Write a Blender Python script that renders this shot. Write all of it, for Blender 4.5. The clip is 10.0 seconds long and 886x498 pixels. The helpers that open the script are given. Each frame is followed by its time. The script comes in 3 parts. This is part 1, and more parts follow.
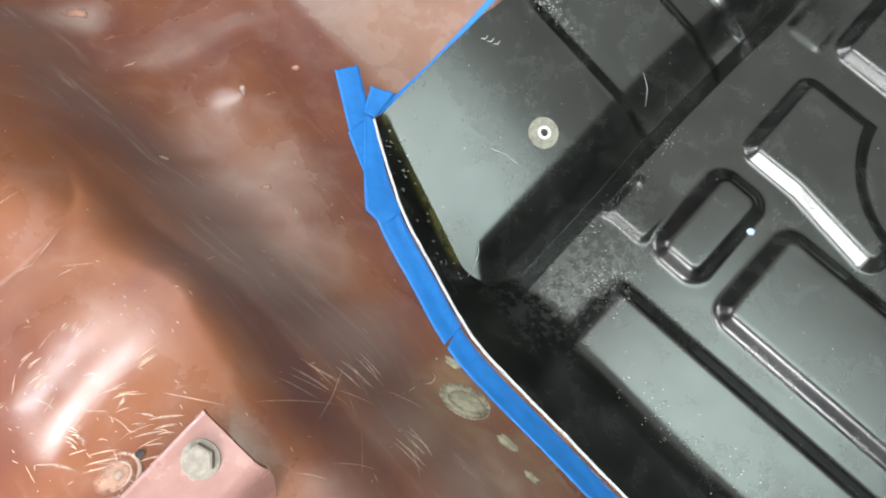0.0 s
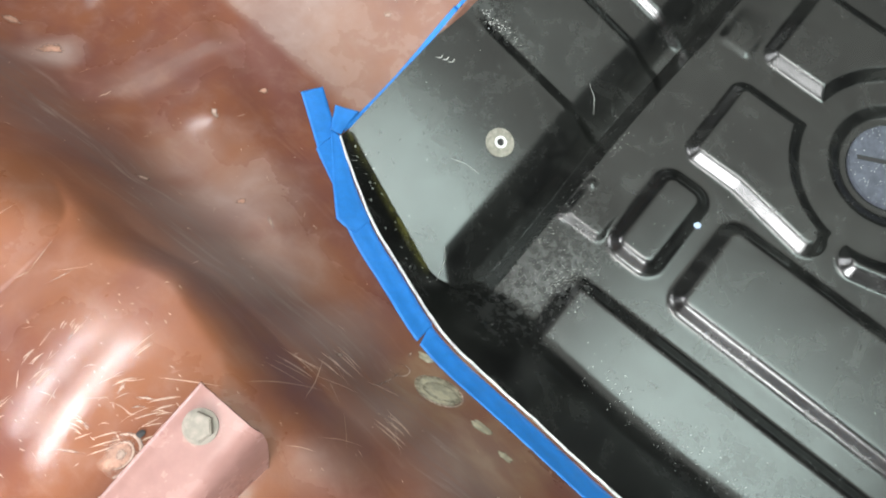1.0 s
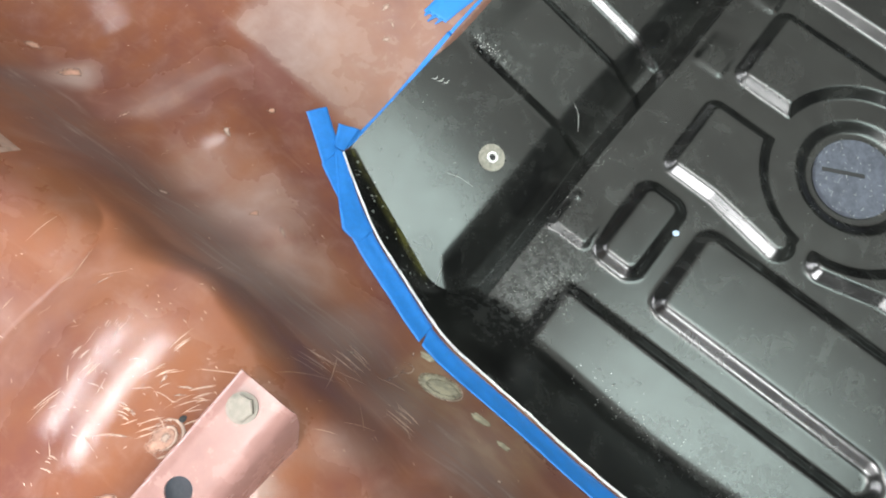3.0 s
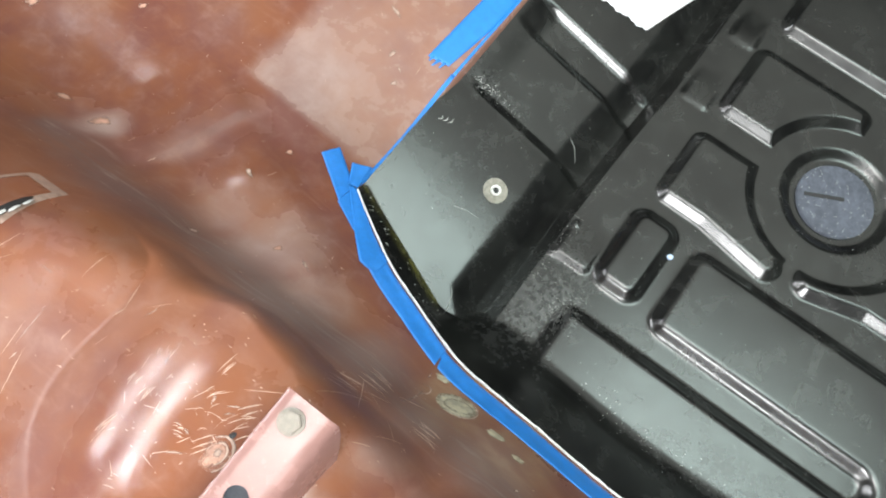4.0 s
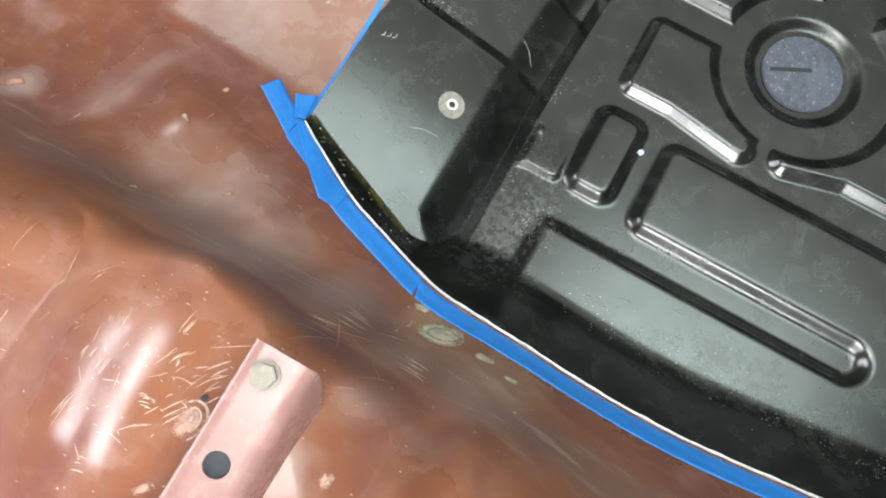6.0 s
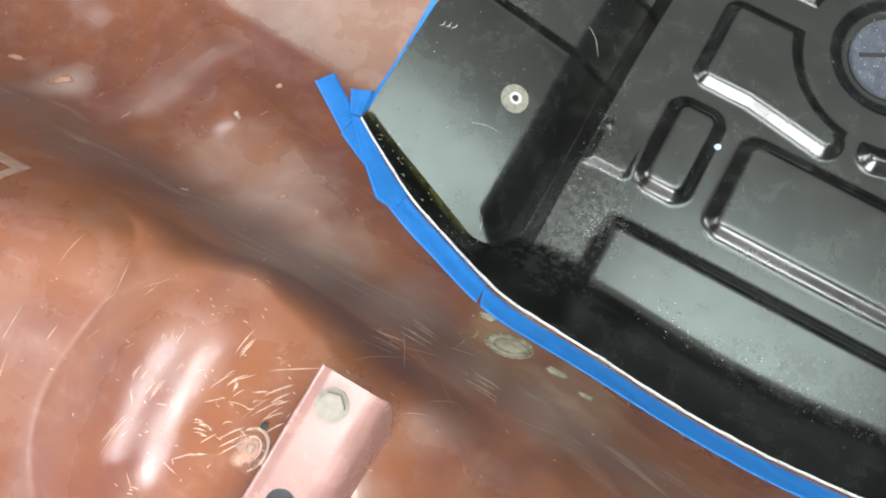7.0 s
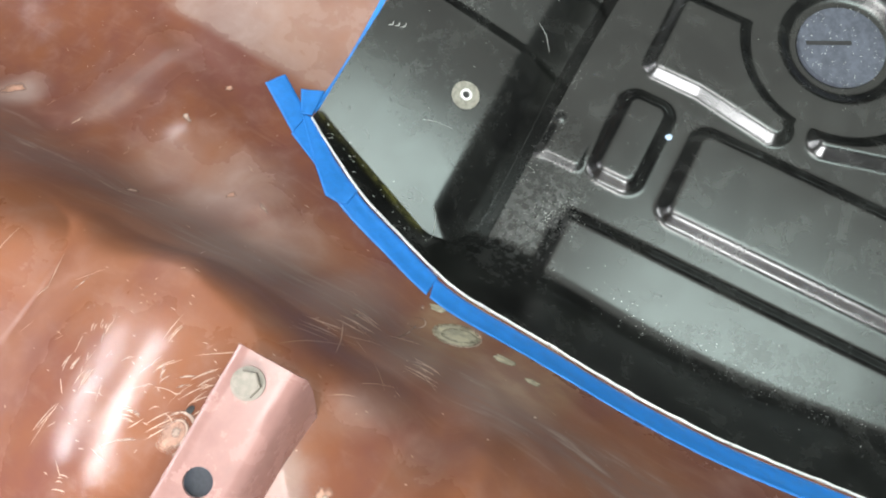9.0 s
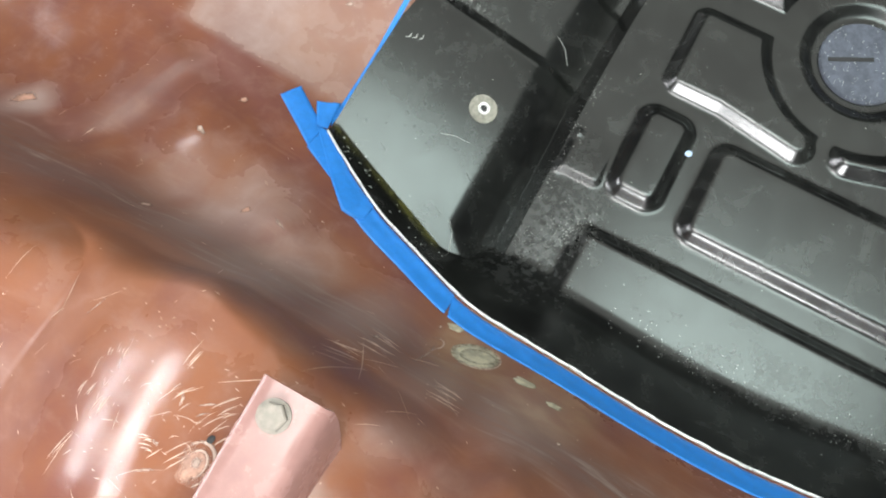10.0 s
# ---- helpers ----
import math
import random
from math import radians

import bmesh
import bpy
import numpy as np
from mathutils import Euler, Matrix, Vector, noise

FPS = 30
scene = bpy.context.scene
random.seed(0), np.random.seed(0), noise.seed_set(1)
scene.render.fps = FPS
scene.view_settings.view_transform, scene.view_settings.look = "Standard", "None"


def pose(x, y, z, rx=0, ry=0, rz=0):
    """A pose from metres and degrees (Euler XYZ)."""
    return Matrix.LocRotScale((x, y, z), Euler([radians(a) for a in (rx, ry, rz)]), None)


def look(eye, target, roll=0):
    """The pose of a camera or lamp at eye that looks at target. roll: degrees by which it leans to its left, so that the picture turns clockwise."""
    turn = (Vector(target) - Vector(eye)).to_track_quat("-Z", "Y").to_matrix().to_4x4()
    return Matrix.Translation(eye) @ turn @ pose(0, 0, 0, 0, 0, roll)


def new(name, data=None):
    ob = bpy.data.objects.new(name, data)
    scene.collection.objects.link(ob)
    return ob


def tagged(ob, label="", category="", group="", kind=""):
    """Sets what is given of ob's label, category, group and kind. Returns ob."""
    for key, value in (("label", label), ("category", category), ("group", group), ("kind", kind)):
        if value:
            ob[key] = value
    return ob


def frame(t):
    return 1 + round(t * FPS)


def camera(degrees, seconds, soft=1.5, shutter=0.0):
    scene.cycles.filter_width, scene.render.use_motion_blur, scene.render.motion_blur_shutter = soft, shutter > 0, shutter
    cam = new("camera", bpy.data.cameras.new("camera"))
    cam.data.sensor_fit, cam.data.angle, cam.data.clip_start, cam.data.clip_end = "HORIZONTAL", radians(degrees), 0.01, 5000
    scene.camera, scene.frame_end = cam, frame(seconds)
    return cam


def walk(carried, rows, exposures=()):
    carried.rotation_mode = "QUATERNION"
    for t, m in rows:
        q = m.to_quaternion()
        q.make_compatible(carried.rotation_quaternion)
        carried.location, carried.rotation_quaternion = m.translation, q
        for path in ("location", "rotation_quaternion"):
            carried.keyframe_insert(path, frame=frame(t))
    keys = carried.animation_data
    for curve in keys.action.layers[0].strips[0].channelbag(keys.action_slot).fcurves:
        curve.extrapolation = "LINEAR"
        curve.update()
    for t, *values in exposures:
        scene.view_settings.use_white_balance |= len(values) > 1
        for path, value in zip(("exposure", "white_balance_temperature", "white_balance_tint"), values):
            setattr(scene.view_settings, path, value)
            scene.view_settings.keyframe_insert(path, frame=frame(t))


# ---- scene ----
cam = camera(57.5, 10.0, soft=2.0)
PATH = [
    (0, (0.01, 0.001, 0.818), (0.01, 0.441, -1.134), -0.7),
    (0.5, (-0.001, -0.031, 0.834), (0.044, 0.462, -1.103), 2.7),
    (1, (0.008, -0.041, 0.856), (0.092, 0.482, -1.072), 5.2),
    (1.5, (0.026, -0.055, 0.836), (0.083, 0.47, -1.093), 1.2),
    (2, (-0.007, -0.036, 0.928), (0.105, 0.569, -0.975), 7.2),
    (2.5, (-0.015, -0.059, 0.906), (0.119, 0.519, -1.005), 8.5),
    (2.7, (-0.012, -0.063, 0.9), (0.118, 0.495, -1.016), 8.5),
    (3.8, (-0.032, -0.071, 0.964), (0.126, 0.537, -0.935), 9.0),
    (4, (-0.04, -0.083, 0.965), (0.123, 0.549, -0.925), 8.3),
    (4.5, (-0.059, -0.092, 0.975), (0.142, 0.543, -0.911), 10.0),
    (5, (-0.057, -0.087, 0.953), (0.15, 0.523, -0.941), 11.0),
    (5.2, (-0.052, -0.088, 0.949), (0.153, 0.496, -0.953), 10.9),
    (6.3, (-0.039, -0.07, 0.89), (0.183, 0.358, -1.051), 12.5),
    (6.5, (-0.048, -0.065, 0.875), (0.156, 0.36, -1.069), 10.9),
    (7, (-0.053, -0.045, 0.868), (0.061, 0.411, -1.076), 0.2),
    (7.5, (-0.045, -0.048, 0.866), (0.058, 0.454, -1.067), -2.5),
    (8, (-0.042, -0.063, 0.86), (0.055, 0.449, -1.07), -3.8),
    (8.5, (-0.014, -0.069, 0.866), (0.114, 0.396, -1.075), 0.3),
    (9, (-0.012, -0.08, 0.869), (0.114, 0.413, -1.065), -1.2),
    (9.5, (-0.021, -0.055, 0.864), (0.108, 0.433, -1.071), 0.2),
    (10, (-0.026, -0.058, 0.858), (0.106, 0.441, -1.074), -0.1),
]
walk(cam, [(t, look(eye, target, roll)) for t, eye, target, roll in PATH])

# ---- world and lights ----
world = bpy.data.worlds.new("garage_air")
scene.world = world
world.use_nodes = True
world.node_tree.nodes["Background"].inputs[0].default_value = (0.80, 0.90, 1.0, 1)
world.node_tree.nodes["Background"].inputs[1].default_value = 0.25


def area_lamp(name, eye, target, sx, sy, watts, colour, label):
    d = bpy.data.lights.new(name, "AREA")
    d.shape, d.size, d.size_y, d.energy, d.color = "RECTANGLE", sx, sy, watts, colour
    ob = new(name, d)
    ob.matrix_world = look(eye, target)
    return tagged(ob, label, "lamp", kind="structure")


KEY = area_lamp("rear_panel_light", (-0.96, -1.78, 1.92), (0.2, 0.1, 0.1), 1.45, 0.85, 134, (0.98, 1.0, 1.0), "bright panel light behind the car")
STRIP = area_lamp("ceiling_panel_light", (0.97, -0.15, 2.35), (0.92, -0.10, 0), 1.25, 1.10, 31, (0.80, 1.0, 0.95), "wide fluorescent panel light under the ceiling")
FRONT = area_lamp("ceiling_panel_light", (-0.06, -0.20, 2.35), (-0.06, -0.15, 0), 0.85, 0.70, 29, (1.0, 0.99, 0.97), "short panel light under the ceiling")
# added fill with no known source; lifts the far panels' reflections
FILL = area_lamp("ceiling_fill_light", (1.35, 0.95, 2.55), (1.35, 0.95, 0), 3.0, 2.6, 20, (0.97, 1.0, 0.92), "dim wide fill light added under the ceiling")
for lx, ly in ((-1.82, 1.00), (-2.45, 1.45)):
    area_lamp("ceiling_tube_light", (lx, ly, 2.35), (lx + 0.5, ly - 0.4, 0), 1.7, 0.12, 35, (0.95, 0.97, 1.0), "short fluorescent tube light under the ceiling")

# ---- materials ----


def shader(name, base, rough, metal=0.0, spec=0.5):
    m = bpy.data.materials.new(name)
    m.use_nodes = True
    b = m.node_tree.nodes["Principled BSDF"]
    b.inputs["Base Color"].default_value = (*base, 1)
    b.inputs["Roughness"].default_value = rough
    b.inputs["Metallic"].default_value = metal
    b.inputs["Specular IOR Level"].default_value = spec
    return m, m.node_tree.nodes, m.node_tree.links, b


def noise_node(nodes, links, scale, detail=4.0, rough=0.55, dist=0.0):
    co = nodes.new("ShaderNodeTexCoord")
    n = nodes.new("ShaderNodeTexNoise")
    n.inputs["Scale"].default_value = scale
    n.inputs["Detail"].default_value = detail
    n.inputs["Roughness"].default_value = rough
    n.inputs["Distortion"].default_value = dist
    links.new(co.outputs["Object"], n.inputs["Vector"])
    return n.outputs["Fac"]


def ramp(nodes, links, fac, lo, hi, a=0.0, b=1.0):
    r = nodes.new("ShaderNodeMapRange")
    r.interpolation_type = "SMOOTHSTEP"
    for k, v in zip(("From Min", "From Max", "To Min", "To Max"), (lo, hi, a, b)):
        r.inputs[k].default_value = v
    links.new(fac, r.inputs["Value"])
    return r.outputs["Result"]


def mixed(nodes, links, fac, a, b):
    """Mixes two colours; a and b are tuples or sockets, fac a socket."""
    m = nodes.new("ShaderNodeMix")
    m.data_type = "RGBA"
    links.new(fac, m.inputs["Factor"])
    for sock, v in ((m.inputs[6], a), (m.inputs[7], b)):
        if isinstance(v, tuple):
            sock.default_value = (*v, 1)
        else:
            links.new(v, sock)
    return m.outputs[2]


def times(nodes, links, a, b, op="MULTIPLY"):
    m = nodes.new("ShaderNodeMath")
    m.operation = op
    m.use_clamp = True
    for i, v in enumerate((a, b)):
        if isinstance(v, float):
            m.inputs[i].default_value = v
        else:
            links.new(v, m.inputs[i])
    return m.outputs[0]


def attribute(nodes, name):
    a = nodes.new("ShaderNodeAttribute")
    a.attribute_name = name
    return a.outputs["Fac"]


def bumped(nodes, links, b, height, strength, distance):
    n = nodes.new("ShaderNodeBump")
    n.inputs["Strength"].default_value = strength
    n.inputs["Distance"].default_value = distance
    links.new(height, n.inputs["Height"])
    links.new(n.outputs[0], b.inputs["Normal"])


def streak_node(nodes, links, scale, ratio):
    """Noise drawn out along the tunnel's foot."""
    co = nodes.new("ShaderNodeTexCoord")
    mp = nodes.new("ShaderNodeMapping")
    mp.vector_type = "TEXTURE"
    mp.inputs["Rotation"].default_value = (0, 0, radians(-43.5))
    mp.inputs["Scale"].default_value = (ratio, 1, 1)
    n = nodes.new("ShaderNodeTexNoise")
    n.inputs["Scale"].default_value = scale
    n.inputs["Detail"].default_value = 5
    n.inputs["Roughness"].default_value = 0.65
    links.new(co.outputs["Object"], mp.inputs["Vector"])
    links.new(mp.outputs[0], n.inputs["Vector"])
    return n.outputs["Fac"]


def red_primer():
    m, N, L, b = shader("red_oxide_primer", (0.24, 0.058, 0.022), 0.3)
    big = noise_node(N, L, 7, 5, 0.6, 0.0)
    mid = noise_node(N, L, 34, 5, 0.6, 0.3)
    fine = noise_node(N, L, 420, 3)
    streak = streak_node(N, L, 95, 7.0)
    col = mixed(N, L, ramp(N, L, big, 0.35, 0.68), (0.220, 0.084, 0.042), (0.162, 0.063, 0.049))
    col = mixed(N, L, ramp(N, L, mid, 0.45, 0.85, 0, 0.38), col, (0.33, 0.195, 0.160))
    col = mixed(N, L, ramp(N, L, streak, 0.52, 0.80, 0, 0.22), col, (0.35, 0.20, 0.15))
    # streaky grime at the tunnel's foot, with the steep wall's shade painted in
    grime_shade = times(N, L, attribute(N, "grime_shade"), ramp(N, L, streak, 0.30, 0.58, 0.45, 1.0))
    col = mixed(N, L, times(N, L, grime_shade, 0.66), col, (0.155, 0.102, 0.090))
    col = mixed(N, L, times(N, L, times(N, L, attribute(N, "grime_shade"), ramp(N, L, streak, 0.54, 0.72)), 0.55), col, (0.33, 0.26, 0.225))
    col = mixed(N, L, times(N, L, attribute(N, "olive"), ramp(N, L, mid, 0.35, 0.65, 0.3, 0.9)), col, (0.33, 0.225, 0.13))
    # the floor's pale mask: dusty scuffs together with painted-in sheen and light
    dust = times(N, L, attribute(N, "dust"), ramp(N, L, mid, 0.25, 0.7, 0.65, 1.0))
    col = mixed(N, L, times(N, L, dust, 0.75), col, (0.44, 0.34, 0.305))
    L.new(col, b.inputs["Base Color"])
    r = times(N, L, ramp(N, L, mid, 0.3, 0.75, 0.10, 0.22), times(N, L, attribute(N, "dust"), 0.25), "ADD")
    r = times(N, L, r, times(N, L, attribute(N, "scuffed"), 0.45), "ADD")
    L.new(r, b.inputs["Roughness"])
    bumped(N, L, b, times(N, L, mid, times(N, L, fine, 0.25), "ADD"), 0.16, 0.0014)
    return m


def black_paint():
    m, N, L, b = shader("black_electrocoat", (0.005, 0.005, 0.005), 0.3, 0, 0.85)
    big = noise_node(N, L, 14, 4, 0.5, 0.5)
    mid = noise_node(N, L, 60, 6, 0.7, 0.3)
    fine = noise_node(N, L, 900, 2)
    speck = noise_node(N, L, 120, 8, 0.72, 0.2)
    col = mixed(N, L, ramp(N, L, big, 0.3, 0.7), (0.0030, 0.0032, 0.0030), (0.0085, 0.0092, 0.0082))
    film = noise_node(N, L, 26, 7, 0.62, 0.6)
    col = mixed(N, L, ramp(N, L, film, 0.42, 0.74, 0.0, 0.045), col, (0.26, 0.27, 0.25))
    d = times(N, L, attribute(N, "dust"), ramp(N, L, speck, 0.42, 0.74))
    col = mixed(N, L, times(N, L, d, 0.20), col, (0.30, 0.31, 0.30))
    y = times(N, L, attribute(N, "stain"), ramp(N, L, mid, 0.34, 0.60))
    col = mixed(N, L, times(N, L, y, 0.9), col, (0.13, 0.125, 0.035))
    L.new(col, b.inputs["Base Color"])
    r = times(N, L, ramp(N, L, film, 0.30, 0.72, 0.21, 0.29), times(N, L, d, 0.3), "ADD")
    L.new(r, b.inputs["Roughness"])
    bumped(N, L, b, times(N, L, big, times(N, L, fine, 0.06), "ADD"), 0.055, 0.003)
    return m


def plain(name, base, rough, metal=0.0, vary=0.25, scale=60, bump=0.15):
    m, N, L, b = shader(name, base, rough, metal)
    n = noise_node(N, L, scale, 6, 0.65)
    dark = tuple(c * (1 - vary) for c in base)
    light = tuple(min(1, c * (1 + vary)) for c in base)
    L.new(mixed(N, L, ramp(N, L, n, 0.3, 0.7), dark, light), b.inputs["Base Color"])
    L.new(ramp(N, L, n, 0.3, 0.7, max(0.05, rough - 0.1), min(1, rough + 0.1)), b.inputs["Roughness"])
    bumped(N, L, b, n, bump, 0.001)
    return m


def patchy(name, base, rough, metal=0.0, lo=0.35, hi=0.75):
    """A worn mark whose rim breaks up into the paint round it."""
    m, N, L, b = shader(name, base, rough, metal)
    n = noise_node(N, L, 240, 5, 0.7)
    f = N.new("ShaderNodeMath")
    f.operation = "ADD"
    L.new(attribute(N, "fade"), f.inputs[0])
    L.new(n, f.inputs[1])
    L.new(ramp(N, L, f.outputs[0], lo + 0.35, hi + 0.35), b.inputs["Alpha"])
    tint = noise_node(N, L, 90, 4)
    L.new(mixed(N, L, ramp(N, L, tint, 0.35, 0.65), tuple(c * 0.7 for c in base), tuple(min(1, c * 1.25) for c in base)), b.inputs["Base Color"])
    return m


RED = red_primer()
BLACK = black_paint()
TAPE = plain("blue_masking_tape", (0.020, 0.20, 0.62), 0.55, 0, 0.10, 90, 0.2)
BARE = plain("bare_steel_edge", (0.80, 0.79, 0.77), 0.35, 0.3, 0.12, 120)
PINK = plain("faded_red_bracket_paint", (0.275, 0.152, 0.136), 0.24, 0, 0.10, 45, 0.06)
RUBBER = plain("grey_plastic_plug", (0.066, 0.074, 0.095), 0.5, 0, 0.3, 110)
PAPER = plain("white_paper", (0.82, 0.83, 0.85), 0.7, 0, 0.04, 60)
CHIP = patchy("chipped_bare_primer", (0.52, 0.38, 0.31), 0.4, 0.1, 0.40, 1.0)
NICK = plain("nicked_primer", (0.52, 0.36, 0.28), 0.40, 0, 0.4, 200)
GREYMETAL = plain("scuffed_anchor_metal", (0.36, 0.25, 0.20), 0.4, 0.1, 0.3, 120)
BLUECHIP = plain("pale_blue_flake", (0.45, 0.58, 0.80), 0.6, 0, 0.1, 200)
SCUFF = patchy("light_scuff", (0.46, 0.26, 0.19), 0.4, 0.0, 0.30, 0.9)
BOLTZINC = plain("greyed_bolt_zinc", (0.21, 0.185, 0.155), 0.45, 0.2, 0.25, 220)
SPECK = plain("pale_dust_speck", (0.40, 0.41, 0.39), 0.8, 0, 0.2, 300)
DARKHOLE = plain("dark_undercoat", (0.02, 0.02, 0.02), 0.6, 0, 0.3, 80)
YELLOWED = patchy("bare_spot_weld_metal", (0.54, 0.49, 0.36), 0.3, 0.25, -0.05, 0.45)
DULLZINC = plain("tarnished_washer_zinc", (0.27, 0.255, 0.215), 0.5, 0.25, 0.3, 220)
# unseen shell: near-black walls keep the steep paint faces dark
WALL = plain("shell_wall_dark", (0.06, 0.06, 0.062), 0.9, 0, 0.08, 3)
CEIL = plain("shell_ceiling_pale", (0.55, 0.57, 0.56), 0.9, 0, 0.06, 3)
CONCRETE = plain("garage_concrete", (0.12, 0.115, 0.11), 0.85, 0, 0.2, 6)

# ---- shape of the sheet metal ----
PSI = radians(-43.5)
CU, SU = math.cos(PSI), math.sin(PSI)


def to_xy(u, v):
    return CU * u - SU * v, SU * u + CU * v


def to_uv(x, y):
    return CU * x + SU * y, -SU * x + CU * y


def smooth(t):
    t = np.clip(t, 0, 1)
    return t * t * (3 - 2 * t)


def spline(xs, ys):
    """A natural cubic spline through a few knots."""
    xs, ys = np.array(xs, float), np.array(ys, float)
    n, h = len(xs), np.diff(xs)
    a = np.eye(n)
    r = np.zeros(n)
    for i in range(1, n - 1):
        a[i, i - 1:i + 2] = h[i - 1], 2 * (h[i - 1] + h[i]), h[i]
        r[i] = 6 * ((ys[i + 1] - ys[i]) / h[i] - (ys[i] - ys[i - 1]) / h[i - 1])
    k = np.linalg.solve(a, r)

    def at(x):
        x = np.asarray(x, float)
        i = np.clip(np.searchsorted(xs, x) - 1, 0, n - 2)
        p, q, w = x - xs[i], xs[i + 1] - x, h[i]
        return (k[i] * q ** 3 + k[i + 1] * p ** 3) / (6 * w) + (ys[i] / w - k[i] * w / 6) * q + (ys[i + 1] / w - k[i + 1] * w / 6) * p
    return at


# the new pan's cut edge: v over u, in axes that run along the pan's ribs
EDGE_U = -0.247
edge_v = spline((-0.26, -0.203, -0.149, -0.098, -0.043, 0.005, 0.1, 0.167, 0.25, 0.347, 0.417, 0.60, 0.9),
                (0.187, 0.152, 0.124, 0.107, 0.0885, 0.0815, 0.0765, 0.073, 0.072, 0.080, 0.088, 0.12, 0.19))

# rails of the old floor and tunnel: x, y, z
RAIL_EDGE = [(-.055, .305, .070), (.081, .44, .070), (.182, .551, .068), (.42, .78, .065), (-.025, .217, .078), (.022, .109, .078),
             (.085, .03, .080), (.158, -.054, .080), (.261, -.145, .080), (.362, -.224, .080), (.56, -.38, .08)]
RAIL_SLOPE = [(.027, .028, .126), (-.007, .025, .162), (-.03, .042, .178), (-.115, .19, .155), (-.171, .31, .118), (-.172, .396, .098),
              (-.134, .35, .095), (-.066, .376, .068), (-.242, .39, .094), (-.350, .407, .092), (-.27, .48, .085), (.005, .45, .071), (-.04, .6, .078), (.15, .75, .07), (-.4, .6, .08)]
RAIL_FOOT = [(-.52, .52, .11), (-.40, .40, .125), (-.301, .331, .122), (-.257, .272, .150), (-.228, .236, .153), (-.182, .202, .158), (-.132, .149, .170), (-.09, .105, .180),
             (-.049, .063, .190), (.012, -.005, .198), (.056, -.056, .213), (.098, -.104, .215), (.30, -.30, .215)]
RAIL_SHOULDER = [(-.56, .40, .28), (-.42, .31, .285), (-.309, .227, .287), (-.272, .204, .295), (-.223, .158, .302), (-.177, .117, .302), (-.141, .099, .298), (-.106, .066, .288),
                 (-.072, .028, .283), (-.040, -.008, .283), (-.011, -.05, .287), (.025, -.072, .288), (.055, -.112, .29), (.25, -.32, .30)]
RAIL_TUNNEL = [(-.295, .126, .333), (-.331, .074, .327), (-.227, .112, .322), (-.162, .019, .328), (-.217, .046, .335),
               (-.188, -.004, .337), (-.075, -.064, .335), (-.246, .015, .334), (-.45, .10, .35), (-.45, -.2, .36), (-.15, -.3, .37), (.1, -.4, .36)]
KNOTS = np.array(RAIL_EDGE + RAIL_SLOPE + RAIL_FOOT + RAIL_SHOULDER + RAIL_TUNNEL)


def thin_plate(knots, ease):
    """A smooth sheet, as of bent steel, over rails."""
    def kernel(p, q):
        r = np.sqrt(((p[:, None] - q[None]) ** 2).sum(2)) + 1e-9
        return r * r * np.log(r)
    n, p = len(knots), knots[:, :2]
    a = np.zeros((n + 3, n + 3))
    a[:n, :n] = kernel(p, p) + np.diag(ease)
    a[:n, n], a[:n, n + 1:] = 1, p
    a[n:, :n] = a[:n, n:].T
    w = np.linalg.solve(a, np.concatenate([knots[:, 2], np.zeros(3)]))

    def at(x, y):
        q = np.stack([np.ravel(x), np.ravel(y)], 1)
        return (kernel(q, p) @ w[:n] + w[n] + q @ w[n + 1:]).reshape(np.shape(x))
    return at


sheet = thin_plate(KNOTS, np.repeat([5e-5, 8e-4, 5e-5], [len(RAIL_EDGE), len(RAIL_SLOPE), len(RAIL_FOOT) + len(RAIL_SHOULDER) + len(RAIL_TUNNEL)]))


def along(x, y, a, b):
    """Place along and distance to the left of the line a to b, in metres."""
    dx, dy = b[0] - a[0], b[1] - a[1]
    n = math.hypot(dx, dy)
    return ((x - a[0]) * dx + (y - a[1]) * dy) / n, (-(x - a[0]) * dy + (y - a[1]) * dx) / n, n


